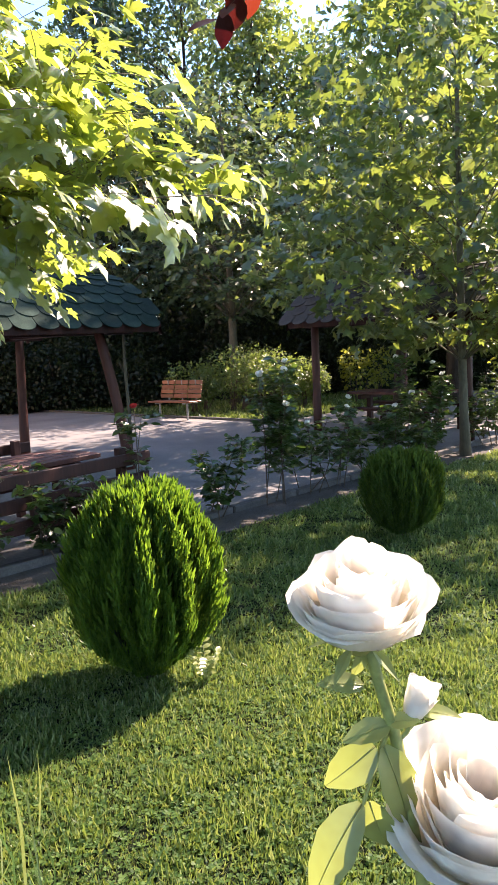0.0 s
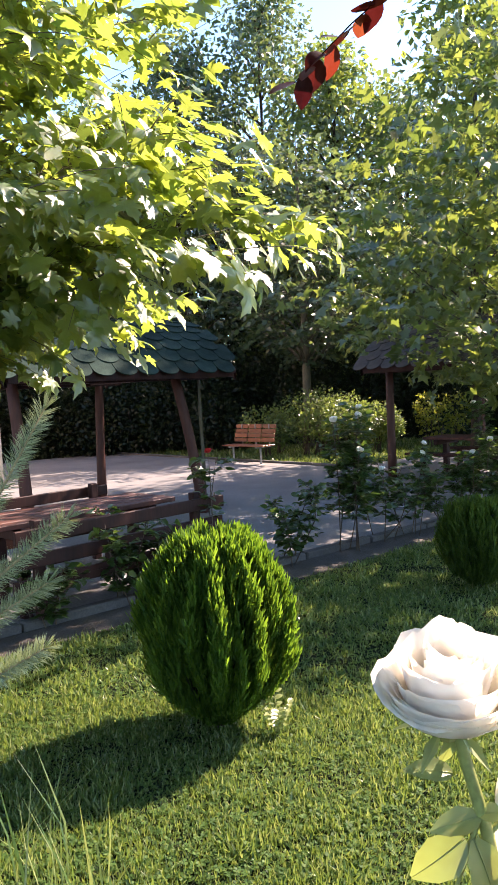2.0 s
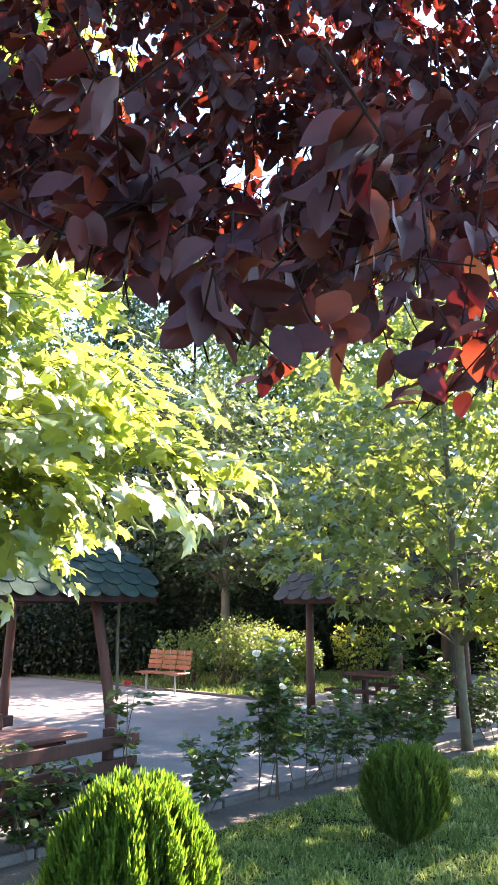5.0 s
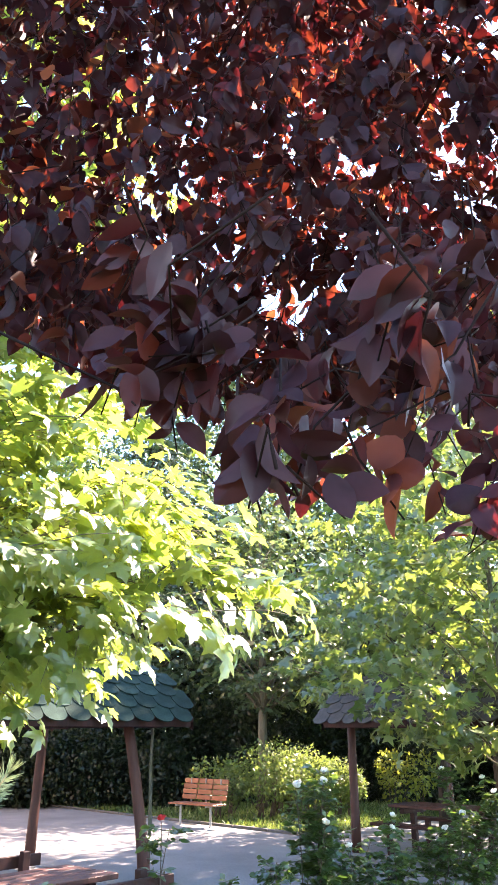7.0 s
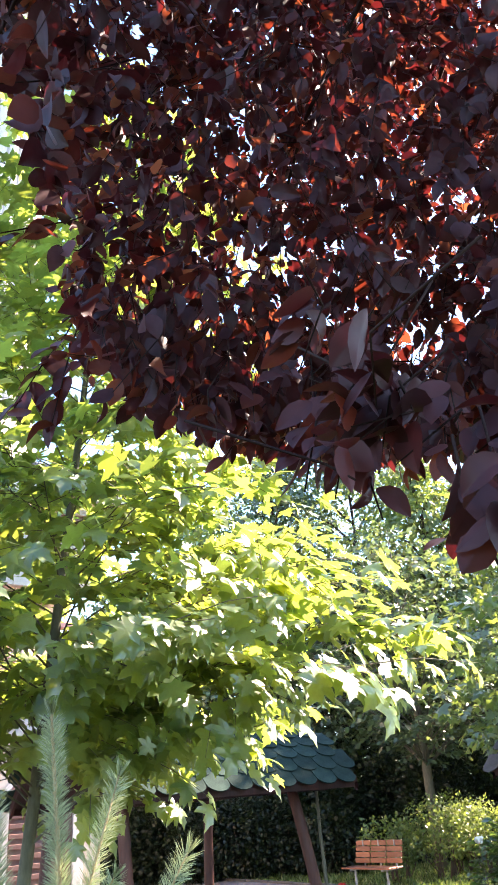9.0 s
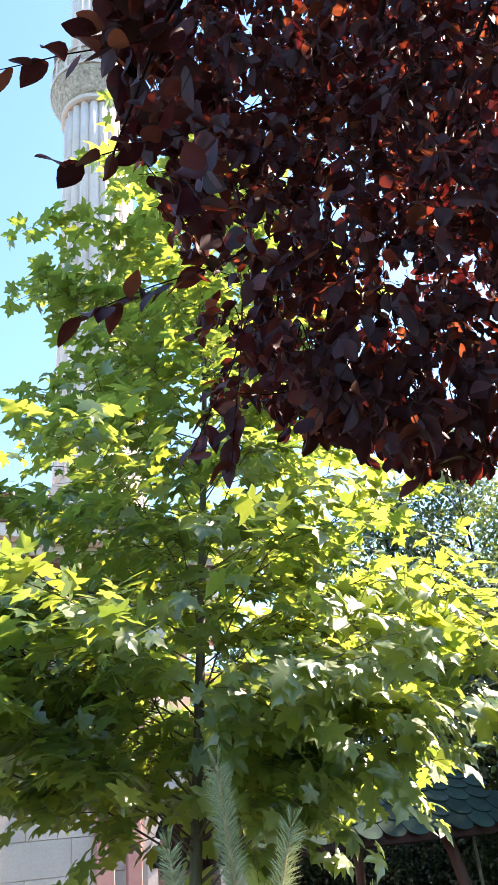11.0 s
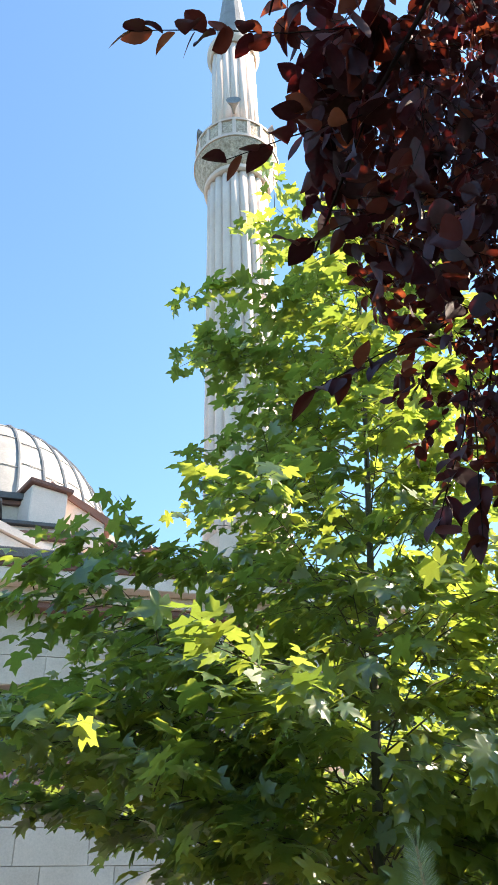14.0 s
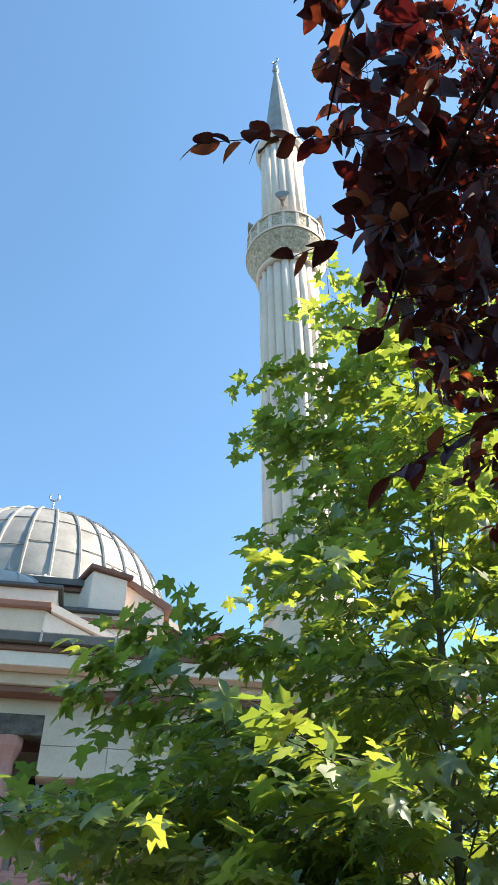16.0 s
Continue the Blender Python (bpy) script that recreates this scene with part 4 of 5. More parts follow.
tree("maple_tree", "maple with dense mid-green crown and slim grey trunk", (3.05, 10.6, 0), (2.9, 10.7, 6.9),
     [(1.75, 1.5), (2.3, 2.5), (3.2, 2.95), (4.4, 2.6), (5.6, 1.9), (6.9, 0.5)], 66, 14, 9, 0.18, MAPLE_SIMPLE, M_MAPLE_FAR, M_YOUNG_BARK, 0.068, 5, 0.6, 0.5, 0.5, "maples", 0.0, True, 0.2)
tree("maple_tree", "maple with light green crown behind the pavilion", (2.95, 15.2, 0), (3.1, 15.2, 8.2),
     [(2.1, 1.6), (3.2, 2.9), (4.6, 3.0), (6.4, 2.1), (8.2, 0.4)], 60, 13, 9, 0.21, MAPLE_SIMPLE, M_MAPLE_FAR, M_BARK, 0.11, 6, 0.7, 0.6, 0.4, "maples")
tree("maple_tree", "maple with a straight pale trunk beside the hedge", (-0.53, 21.9, 0), (-0.5, 22.0, 9.0),
     [(3.0, 1.4), (4.0, 2.9), (5.5, 3.2), (7.2, 2.2), (9.0, 0.4)], 60, 14, 10, 0.22, DIAMOND, M_ASH, M_YOUNG_BARK, 0.15, 7, 0.8, 0.6, 0.4, "maples")
# out of view; placed and shaped for the shade stripe on the lawn
tree("maple_tree", "young maple shading the lawn beside the path", (5.9, 10.1, 0), (5.9, 10.2, 7.6),
     [(2.2, 1.0), (3.0, 1.5), (5.0, 1.55), (6.6, 1.2), (7.7, 0.3)], 46, 10, 9, 0.17, MAPLE_SIMPLE, M_MAPLE_FAR, M_BARK, 0.08, 8, 0.5, 0.6, 0.4, "maples")
# added tree, its height set to shade the pavement and pavilion roof
lump_tree("shade_tree", "broad leafy tree added beyond the far pavilion for its shade", (4.9, 18.4, 0), 13.5, 2.7, 2.4, 40, 16000, 0.22, M_MAPLE_FAR, 31)
FAR = [(-3.8, 28, 15.8, 2.9, M_ASH, 11), (-10.0, 27, 13.6, 3.0, M_ASH, 12), (1.2, 26, 12.6, 2.6, M_MAPLE_FAR, 13), (6.5, 27.5, 11.4, 3.2, M_ASH, 14), (12.0, 26, 5.6, 2.4, M_MAPLE_FAR, 15),
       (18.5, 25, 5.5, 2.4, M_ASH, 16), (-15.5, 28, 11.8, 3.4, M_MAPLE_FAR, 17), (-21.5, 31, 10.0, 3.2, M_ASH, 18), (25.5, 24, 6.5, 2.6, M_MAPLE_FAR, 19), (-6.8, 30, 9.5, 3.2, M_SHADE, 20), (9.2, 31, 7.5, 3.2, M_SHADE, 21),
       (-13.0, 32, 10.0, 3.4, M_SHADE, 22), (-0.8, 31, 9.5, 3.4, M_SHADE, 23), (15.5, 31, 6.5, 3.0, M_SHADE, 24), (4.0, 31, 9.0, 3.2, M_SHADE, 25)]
for az, far, tall, reach, mat, seed in FAR:
    x, y = far * math.sin(radians(az)), far * math.cos(radians(az))
    lump_tree("background_tree", "tall leafy tree behind the garden hedge", (x, y, 0), tall, reach, 2.0, 30, 12000, 0.23, mat, seed, "background trees")


# ---- hedge and shrubs ----
def hedge():
    rng = np.random.default_rng(41)
    own = thing("hedge", "tall dense green hedge, shade put into its leaf colour", "hedge", pose(0, 0, 0), "", "stuff")
    ps, ds = [], []
    for k in range(22):
        a = radians(-27 + 2.6 * k)
        far = 24.2 + 0.8 * math.sin(k * 1.7)
        c, r = (far * math.sin(a), far * math.cos(a), 1.25), (1.15, 0.9, 1.55 + 0.2 * math.sin(k * 2.3))
        p, d = cloud(7000, c, r, rng, 0.15, 0.0)
        ps.append(p), ds.append(d)
    p, d = np.concatenate(ps), np.concatenate(ds)
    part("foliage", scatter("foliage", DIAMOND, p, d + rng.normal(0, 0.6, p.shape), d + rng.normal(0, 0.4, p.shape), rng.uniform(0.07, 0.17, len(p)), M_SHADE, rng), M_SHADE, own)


hedge()
SHRUBS = [((-5.6, 22.2, 0), 1.0, 1.05), ((-4.3, 22.4, 0), 0.9, 0.95), ((-7.0, 22.0, 0), 1.1, 1.1), ((-3.2, 22.0, 0), 0.75, 0.8)]
for i, (b, r, h) in enumerate(SHRUBS):
    shrub("shade_shrub", "green shrub under the trees, shade put into its leaf colour", b, [((0, 0, h), (r, r * 0.8, h)), ((0.5, 0.1, h * 0.7), (r * 0.7, r * 0.6, h * 0.7))], 4600, 0.13, DIAMOND, M_SHADE, 50 + i, 7, None, "shrub", "shade shrubs")
LAWN_ROSES = [((-1.5, 19.6, 0), 0.75, 0.72), ((-0.5, 19.5, 0), 0.9, 0.88), ((0.55, 19.3, 0), 0.85, 0.82), ((-0.1, 20.4, 0), 0.9, 0.95), ((1.3, 19.6, 0), 0.6, 0.7)]
for i, (b, r, h) in enumerate(LAWN_ROSES):
    shrub("rose_shrub", "light green rose shrub on the sunny lawn", b, [((0, 0, h * 1.12), (r, r * 0.8, h * 0.72)), ((0.35, 0, h), (r * 0.6, r * 0.6, h * 0.6))], 2200, 0.085, DIAMOND, M_SHRUB, 60 + i, 16, None, "shrub", "lawn roses")
shrub("yellow_shrub", "small yellow-green shrub beside the far pavilion", (3.0, 20.4, 0), [((0, 0, 0.7), (0.55, 0.5, 0.5)), ((0.45, 0, 0.95), (0.42, 0.4, 0.5)), ((-0.3, 0.1, 1.05), (0.34, 0.3, 0.42))], 1000, 0.11, DIAMOND, M_YELLOW, 71, 10)
shrub("yellow_shrub", "yellow-green shrub behind the slim trunk", (5.6, 15.6, 0), [((0, 0, 0.9), (0.6, 0.6, 0.9))], 900, 0.12, DIAMOND, M_YELLOW, 72, 6)


# ---- roses along the kerb ----
def blossom(radius, height, layers, seed):
    """The petals of an open rose, from the outside in: each a patch that wraps round the heart, with a rolled rounded lip."""
    rng = random.Random(seed)
    out = []
    for j, (count, wide, tall, roll) in enumerate(layers):
        for k in range(count):
            az = 2 * math.pi * (k + 0.37 * j + rng.uniform(-0.1, 0.1)) / count
            span = 2 * math.pi / count * rng.uniform(0.92, 1.12)
            big, high, lip = radius * wide * rng.uniform(0.9, 1.08), height * tall * rng.uniform(0.9, 1.1), roll * rng.uniform(0.6, 1.2)
            lift, wave = rng.uniform(-0.04, 0.04), rng.uniform(0, 6.28)
            verts, faces, n = [], [], 10
            for a in range(n + 1):
                for b in range(n + 1):
                    s = 2 * b / n - 1
                    t = (a / n) * (1 - 0.30 * abs(s) ** 6 + 0.05 * math.sin(7 * s + wave) * abs(s))
                    rad = big * (0.12 + 0.88 * math.sin(min(1.0, t * 1.15) * math.pi / 2) ** 0.9) + radius * lip * t ** 5 + 0.05 * radius * math.sin(4 * s + wave) * t * t
                    z = high * (t ** 1.8 + lift) - height * lip * 0.55 * t ** 9 + 0.05 * height * math.sin(3 * s + wave) * t * t
                    w = az + span * s * (0.55 + 0.45 * math.sin(min(1.0, 0.25 + t) * math.pi / 2))
                    verts.append((rad * math.cos(w), rad * math.sin(w), z))
            for a in range(n):
                for b in range(n):
                    i = a * (n + 1) + b
                    faces.append((i, i + 1, i + n + 2, i + n + 1))
            out.append((verts, faces))
    return out


FULL = [(4, 1.02, 0.58, 0.30), (4, 1.0, 0.74, 0.26), (5, 0.88, 0.86, 0.22), (5, 0.72, 0.95, 0.16), (5, 0.56, 0.98, 0.12), (4, 0.40, 0.98, 0.08), (4, 0.26, 0.94, 0.05)]
small_blossom = join(blossom(0.032, 0.042, FULL[::2], 5))
small_white = mesh_of("blossom", *small_blossom, M_PETAL, True)
small_red = mesh_of("blossom", *small_blossom, M_RED_PETAL, True)


def kerb_rose(label, base, spread, tall, stems, leaves, seed, flowers=0, red=0, lift=0.2):
    """A rose bush: thin stems from the ground, leaflets on side shoots, single blossoms."""
    rng = np.random.default_rng(seed)
    own = thing("rose_bush", label, "rose bush", pose(*base), "kerb roses")
    wood, places, tips, normals, ends = [], [], [], [], []
    stems = max(2, round(stems * 0.65))
    for k in range(stems):
        a = 2.4 * k + rng.uniform(-0.5, 0.5)
        spot = spread * rng.uniform(0.12, 0.42)
        foot = np.array([spot * math.cos(a + 0.5), spot * math.sin(a + 0.5), -0.03])
        reach = spread * rng.uniform(0.3, 1.0)
        top = np.array([reach * math.cos(a), reach * math.sin(a), tall * rng.uniform(0.6, 1.0)])
        mid = foot + (top - foot) * 0.5 + np.array([rng.normal(0, 0.09), rng.normal(0, 0.09), 0.06 * tall])
        shoot = []
        wood.append(shoot)
        shoot.append(tube([foot, 0.5 * (foot + mid), mid, 0.5 * (mid + top), top], [0.0065, 0.006, 0.005, 0.004, 0.002], 5))
        ends.append(top)
        for j in range(max(3, int(0.33 * leaves / stems))):
            f = lift + (1 - lift) * rng.random()
            at = (foot + (mid - foot) * f * 2) if f < 0.5 else (mid + (top - mid) * (f - 0.5) * 2)
            w = unit(np.array([math.cos(b := rng.uniform(0, 6.28)), math.sin(b), rng.uniform(-0.1, 0.5)]))
            length = rng.uniform(0.07, 0.16)
            shoot.append(tube([at, at + w * length], [0.0025, 0.0012], 3))
            lat = np.cross(w, (0, 0, 1))
            for q, s in ((0.45, 1), (0.45, -1), (0.75, 1), (0.75, -1), (1.0, 0)):
                places.append(at + w * length * q)
                tips.append(w * (0.5 if s else 1) + lat * s * 0.9 + rng.normal(0, 0.2, 3) + [0, 0, -0.2])
                normals.append(np.array([0, 0, 0.9]) + rng.normal(0, 0.4, 3))
    for shapes in wood:
        part("stem", join(shapes), M_TWIG, own, smooth=True)
    n = len(places)
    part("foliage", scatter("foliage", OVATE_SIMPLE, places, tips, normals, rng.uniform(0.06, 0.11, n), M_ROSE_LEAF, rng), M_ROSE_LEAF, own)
    order = sorted(range(len(ends)), key=lambda i: -ends[i][2])
    for k in range(flowers + red):
        e = ends[order[k % len(order)]]
        b = part("blossom", small_red if k >= flowers else small_white, M_PETAL, own, "small red rose blossom" if k >= flowers else "small white rose blossom")
        b.matrix_basis = Matrix.Translation(Vector(e)) @ Matrix.Rotation(rng.uniform(-0.7, 0.7), 4, "X") @ Matrix.Rotation(rng.uniform(-0.7, 0.7), 4, "Y")
    return own


kerb_rose("slender rose bush with dark leaves beside the kerb", (-0.32, 7.45, 0), 0.32, 0.95, 6, 330, 81)
kerb_rose("tall rose bush with white blossoms beside the kerb", (0.32, 8.0, 0), 0.34, 1.50, 10, 820, 82, 5, 0, 0.30)
kerb_rose("leafy rose bush with a few white blossoms", (1.0, 8.75, 0), 0.42, 1.05, 7, 330, 83, 2, 0, 0.30)
kerb_rose("rose bush with dark glossy leaves", (0.66, 8.45, 0), 0.32, 0.90, 6, 230, 91, 1, 0, 0.35)
kerb_rose("dense low rose bush under the maple", (1.85, 9.6, 0), 0.5, 1.05, 9, 520, 92, 1, 0, 0.35)
kerb_rose("leafy rose bush under the maple", (1.45, 9.2, 0), 0.45, 0.9, 7, 330, 84, 1, 0, 0.35)
kerb_rose("tall rose bush with white blossoms under the maple", (2.25, 10.0, 0), 0.5, 1.5, 10, 900, 85, 3)
kerb_rose("thin rose stem with one red blossom", (-0.93, 6.85, 0), 0.06, 1.50, 2, 110, 86, 0, 1, 0.2)
kerb_rose("low rose bush beside the picnic table", (-1.55, 6.2, 0), 0.35, 0.8, 7, 420, 87)
kerb_rose("low rose bush with sparse leaves in the soil strip", (-2.1, 5.6, 0), 0.3, 0.55, 6, 240, 88)
kerb_rose("low rose bush with dark leaves in the soil strip", (-1.25, 6.5, 0), 0.3, 0.75, 7, 330, 89)
kerb_rose("rose bush with dark leaves at the lawn's edge", (3.6, 11.6, 0), 0.5, 1.1, 9, 600, 90)


# ---- thuja bushes ----
FROND = fan_outline([(0, 0), (.085, .16), (.035, .24), (.10, .44), (.035, .54), (.06, .78), (0, 1)], (0, .4), 0.3, 0.1)


def thuja(label, base, radius, tall, n, mat, seed, waist=0.5):
    rng = np.random.default_rng(seed)
    own = thing("thuja_bush", label, "bush", pose(*base), "thuja bushes")
    part("stem", tube([(0, 0, -0.03), (0.01, 0, 0.2), (0, 0.01, tall * 0.6)], [0.045, 0.04, 0.015], 8), M_TWIG, own, smooth=True)
    def girth(f):
        return radius * np.interp(f, [0, 0.06, 0.16, 0.34, 0.55, 0.76, 0.91, 1.0], [0.20, 0.34, 0.66, 0.96, 1.02, 0.92, 0.72, 0.44])
    low = 0.02
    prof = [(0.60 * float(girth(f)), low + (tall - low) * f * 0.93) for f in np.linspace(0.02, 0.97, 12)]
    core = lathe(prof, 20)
    # solid dark body whose colour stands for the shade between fronds
    part("shaded_core", core, M_SHADE, own, smooth=True)
    f = rng.random(n) ** 0.75
    az = rng.uniform(0, 6.283, n)
    clump = np.array([noise.noise(Vector((math.cos(a) * 6.5, math.sin(a) * 6.5, q * 1.8 + seed))) for a, q in zip(az, f)])
    r = girth(f) * (0.68 + 0.27 * rng.random(n) ** 0.6 + 0.44 * clump)
    p = np.stack([r * np.cos(az), r * np.sin(az), low + (tall * 0.93 - low) * f + 0.035 * tall * clump * f], 1)
    out = np.stack([np.cos(az), np.sin(az), 0 * az], 1)
    tips = np.array([0, 0, 1.0]) + out * (0.28 + 0.25 * (1 - f))[:, None] + rng.normal(0, 0.16, (n, 3))
    turn = rng.uniform(-1.2, 1.2, n)
    normals = out * np.cos(turn)[:, None] + np.stack([-np.sin(az), np.cos(az), 0 * az], 1) * np.sin(turn)[:, None]
    part("foliage", scatter("foliage", FROND, p, tips, normals, rng.uniform(0.040, 0.105, n), mat, rng), mat, own)
    return own


thuja("bright green egg-shaped thuja bush on the lawn", (-0.47, 3.9, 0), 0.352, 1.03, 30000, M_THUJA, 101)
thuja("green rounded thuja bush, tree shade put into its frond colour", (1.34, 6.5, 0), 0.33, 0.73, 13000, M_THUJA_SHADED, 102)


# ---- young pine ----
def pine():
    rng = np.random.default_rng(111)
    base = (-1.60, 3.30, 0)
    own = thing("young_pine", "young pine with long grey-green needles on upright shoots", "tree", pose(*base))
    near = 1.06
    rel = lambda x, y, z: (x * near - 0.06 - base[0], y * near - base[1], 1.8 + (z - 1.8) * near)
    shoots = [((0, 0, -0.03), (0.0, 0.0, 1.25), rel(-1.53, 3.09, 2.26), 0.022),
              ((0, 0, 1.15), rel(-1.42, 3.12, 1.45), rel(-1.25, 3.15, 2.00), 0.012),
              ((0, 0, 0.95), rel(-1.30, 3.16, 1.18), rel(-0.985, 3.2, 1.70), 0.012),
              ((0, 0, 1.15), rel(-1.66, 3.02, 1.45), rel(-1.70, 2.95, 1.97), 0.012),
              ((0, 0, 0.75), rel(-1.28, 3.16, 0.95), rel(-0.90, 3.15, 1.24), 0.011),
              ((0, 0, 0.62), rel(-1.35, 3.14, 0.76), rel(-1.03, 3.22, 0.95), 0.011),
              ((0, 0, 0.70), rel(-1.45, 2.95, 0.86), rel(-1.30, 2.72, 1.05), 0.011),
              ((0, 0, 0.8), rel(-1.85, 3.15, 1.0), rel(-2.15, 3.2, 1.3), 0.011),
              ((0, 0, 1.0), rel(-1.58, 3.4, 1.25), rel(-1.5, 3.7, 1.6), 0.011),
              ((0, 0, 0.45), rel(-1.3, 3.1, 0.55), rel(-1.02, 3.1, 0.70), 0.010),
              ((0, 0, 0.9), rel(-1.38, 3.08, 1.15), rel(-1.22, 3.0, 1.42), 0.011),
              ((0, 0, 0.45), rel(-1.7, 2.8, 0.6), rel(-1.75, 2.5, 0.8), 0.010)]
    wood, places, tips, normals = [], [], [], []
    for i, (a, b, c, r) in enumerate(shoots):
        a, b, c = np.array(a), np.array(b), np.array(c)
        if i:
            a[2] = 1.8 + (a[2] - 1.8) * near
        pts = [a, 0.5 * (a + b) + [0, 0, -0.02], b, 0.5 * (b + c), c]
        part("branch", tube(pts, [r, r * 0.9, r * 0.75, r * 0.6, r * 0.35], 6), M_PINE_STEM, own, smooth=True)
        start = 0.45 if i == 0 else 0.25
        n = 2300 if i == 0 else 1150
        f = start + (1 - start) * np.minimum(1.0, 1.05 * rng.random(n))
        pos = np.where((f < 0.5)[:, None], a + (b - a) * (f * 2)[:, None], b + (c - b) * ((f - 0.5) * 2)[:, None])
        d = np.where((f < 0.5)[:, None], unit(b - a), unit(c - b))
        round_ = unit(np.cross(d, unit(rng.standard_normal((n, 3)))))
        places.append(pos)
        tips.append(d * (rng.uniform(0.35, 1.1, n) + 1.6 * (f > 0.985))[:, None] + round_)
        normals.append(np.cross(d, round_))
    needle = (np.array([(-.015, 0, 0), (.015, 0, 0), (.014, .6, .02), (-.014, .6, .02), (0, 1, 0.0)], float), np.array([(0, 1, 2), (0, 2, 3), (3, 2, 4)]))
    p = np.concatenate(places)
    part("needle_cover", scatter("needle_cover", needle, p, np.concatenate(tips), np.concatenate(normals), rng.uniform(0.065, 0.095, len(p)), M_PINE, rng), M_PINE, own)


pine()


# ---- purple plum over the path ----
def plum():
    rng = np.random.default_rng(121)
    base = np.array([2.3, -0.6, 0.0])
    own = thing("purple_plum_tree", "purple-leaved plum with dense dark red hanging foliage", "tree", pose(*base))
    crotch = np.array([2.1, -0.45, 2.5])
    part("trunk", tube([(0, 0, -0.05), (-0.06, 0.05, 0.7), (-0.15, 0.12, 1.3), (crotch - base)], [0.13, 0.11, 0.10, 0.09], 10), M_PLUM_BARK, own, smooth=True)
    # how high over the ground the foliage begins, by bearing round the clearing below it
    bearing = [-57, -43, -38, -33, -28.5, -25.5, -20, -10, 0, 8, 14, 20, 24, 30, 45, 70]
    under = [78, 68, 61, 52, 42, 34, 30.5, 27.0, 25, 24.5, 24.5, 24.5, 26, 45, 58, 62]
    places, tips, normals, wood, sizes = [], [], [], [], []
    nodes_, limb_shapes = [], []
    limbs_ = [(-38, 1.55, 3.55), (-22, 1.9, 3.2), (-8, 1.7, 3.3), (6, 1.9, 3.0), (18, 2.1, 2.8), (34, 2.2, 2.9), (55, 2.3, 3.2), (-28, 0.9, 3.9), (10, 1.0, 3.9), (-45, 1.2, 4.1), (85, 2.4, 3.4), (0, 2.6, 3.6), (100, 3.2, 4.2), (130, 3.0, 3.9), (20, 2.9, 4.9)]
    for az, far, z in limbs_:
        end = np.array([far * math.sin(radians(az)), far * math.cos(radians(az)), z])
        mid = 0.5 * (crotch + end) + np.array([0, 0, 1.1])
        line = [crotch, 0.6 * crotch + 0.4 * mid + [0, 0, 0.25] + rng.normal(0, 0.06, 3), mid + rng.normal(0, 0.08, 3), 0.5 * (mid + end) + [0, 0, 0.3] + rng.normal(0, 0.06, 3), end]
        bent = [line[0]] + [q for a, b in zip(line[:-1], line[1:]) for q in (a + (b - a) / 3 + rng.normal(0, 0.035, 3), a + (b - a) * 2 / 3 + rng.normal(0, 0.035, 3), b)]
        limb_shapes.append(tube([q - base for q in bent], np.interp(np.linspace(0, 1, len(bent)), [0, 0.3, 0.6, 1], [0.045, 0.026, 0.015, 0.003]), 7))
        nodes_ += [line[2], line[3], line[4], 0.5 * (line[2] + line[3]), 0.5 * (line[3] + line[4])]
    nodes_ = np.array(nodes_)
    count = 0
    while count < 1950:
        az = rng.uniform(-54, 62)
        far = rng.uniform(0.98, 2.35) if az < 40 else rng.uniform(1.2, 3.0)
        e = np.interp(az, bearing, under)
        floor_ = 1.80 + far * math.tan(radians(e)) + (0.18 if far > 2.2 else 0.0)
        z = floor_ + 2.2 * rng.random() ** 1.5
        p = np.array([far * math.sin(radians(az)), far * math.cos(radians(az)), z])
        if (az < -26 and rng.random() < 0.52) or z > 4.9 or noise.noise(Vector(p * 2.3)) < -0.36:
            continue
        count += 1
        near = nodes_[np.argmin(((nodes_ - p) ** 2).sum(1))]
        way = unit(unit(p - near) + np.array([0, 0, -0.55]) + rng.normal(0, 0.35, 3))
        length = rng.uniform(0.14, 0.30)
        tip = p + way * length * 0.5
        at = p - way * length * 0.5
        if tip[2] < floor_ - 0.02:
            at, tip = at + [0, 0, floor_ - tip[2]], tip + [0, 0, floor_ - tip[2]]
        bend = rng.normal(0, 0.02, 3)
        wood.append(tube([at - way * 0.015 - base, at - base, 0.5 * (at + tip) + bend - base, tip - base], [0.0016, 0.0015, 0.0013, 0.0008], 4))
        scale = np.interp(az, [-33, -24], [1.42, 0.70])
        k = rng.integers(6, 10) + (4 if scale < 1 else 0)
        for j in range(k):
            g = (j + 0.7) / k
            swing = (1 if j % 2 else -1) * rng.uniform(0.5, 1.2)
            lat = unit(np.cross(way, unit(rng.standard_normal(3))))
            d = unit(way * math.cos(swing) + lat * math.sin(swing) + np.array([0, 0, -0.45]))
            places.append(at + (tip - at) * g - base)
            tips.append(d)
            sizes.append(scale * rng.uniform(0.052, 0.084))
            normals.append(rng.normal(0, 0.6, 3) + [0, 0, 0.5])
    # sprays that hang lower: a cluster close over the walk, and a curtain beside it
    for k in range(96):
        close = k < 28
        if close:
            az, far = rng.uniform(-14, 13), rng.uniform(0.37, 0.50)
            e = np.interp(az, [-14, -6, 0, 7, 13], [23, 18.5, 15.2, 14.8, 15.5]) + rng.random() * 13
        else:
            az, far = (rng.uniform(9.5, 22), rng.uniform(0.65, 0.84)) if k < 62 else (rng.uniform(-24, 10), rng.uniform(0.92, 1.2))
            e = np.interp(az, [-24, -16, -6, 3, 8, 11.5, 14, 22], [30, 26, 24, 21, 18, 16.5, 11.5, 12.5]) + 0.5 + rng.random() * 20
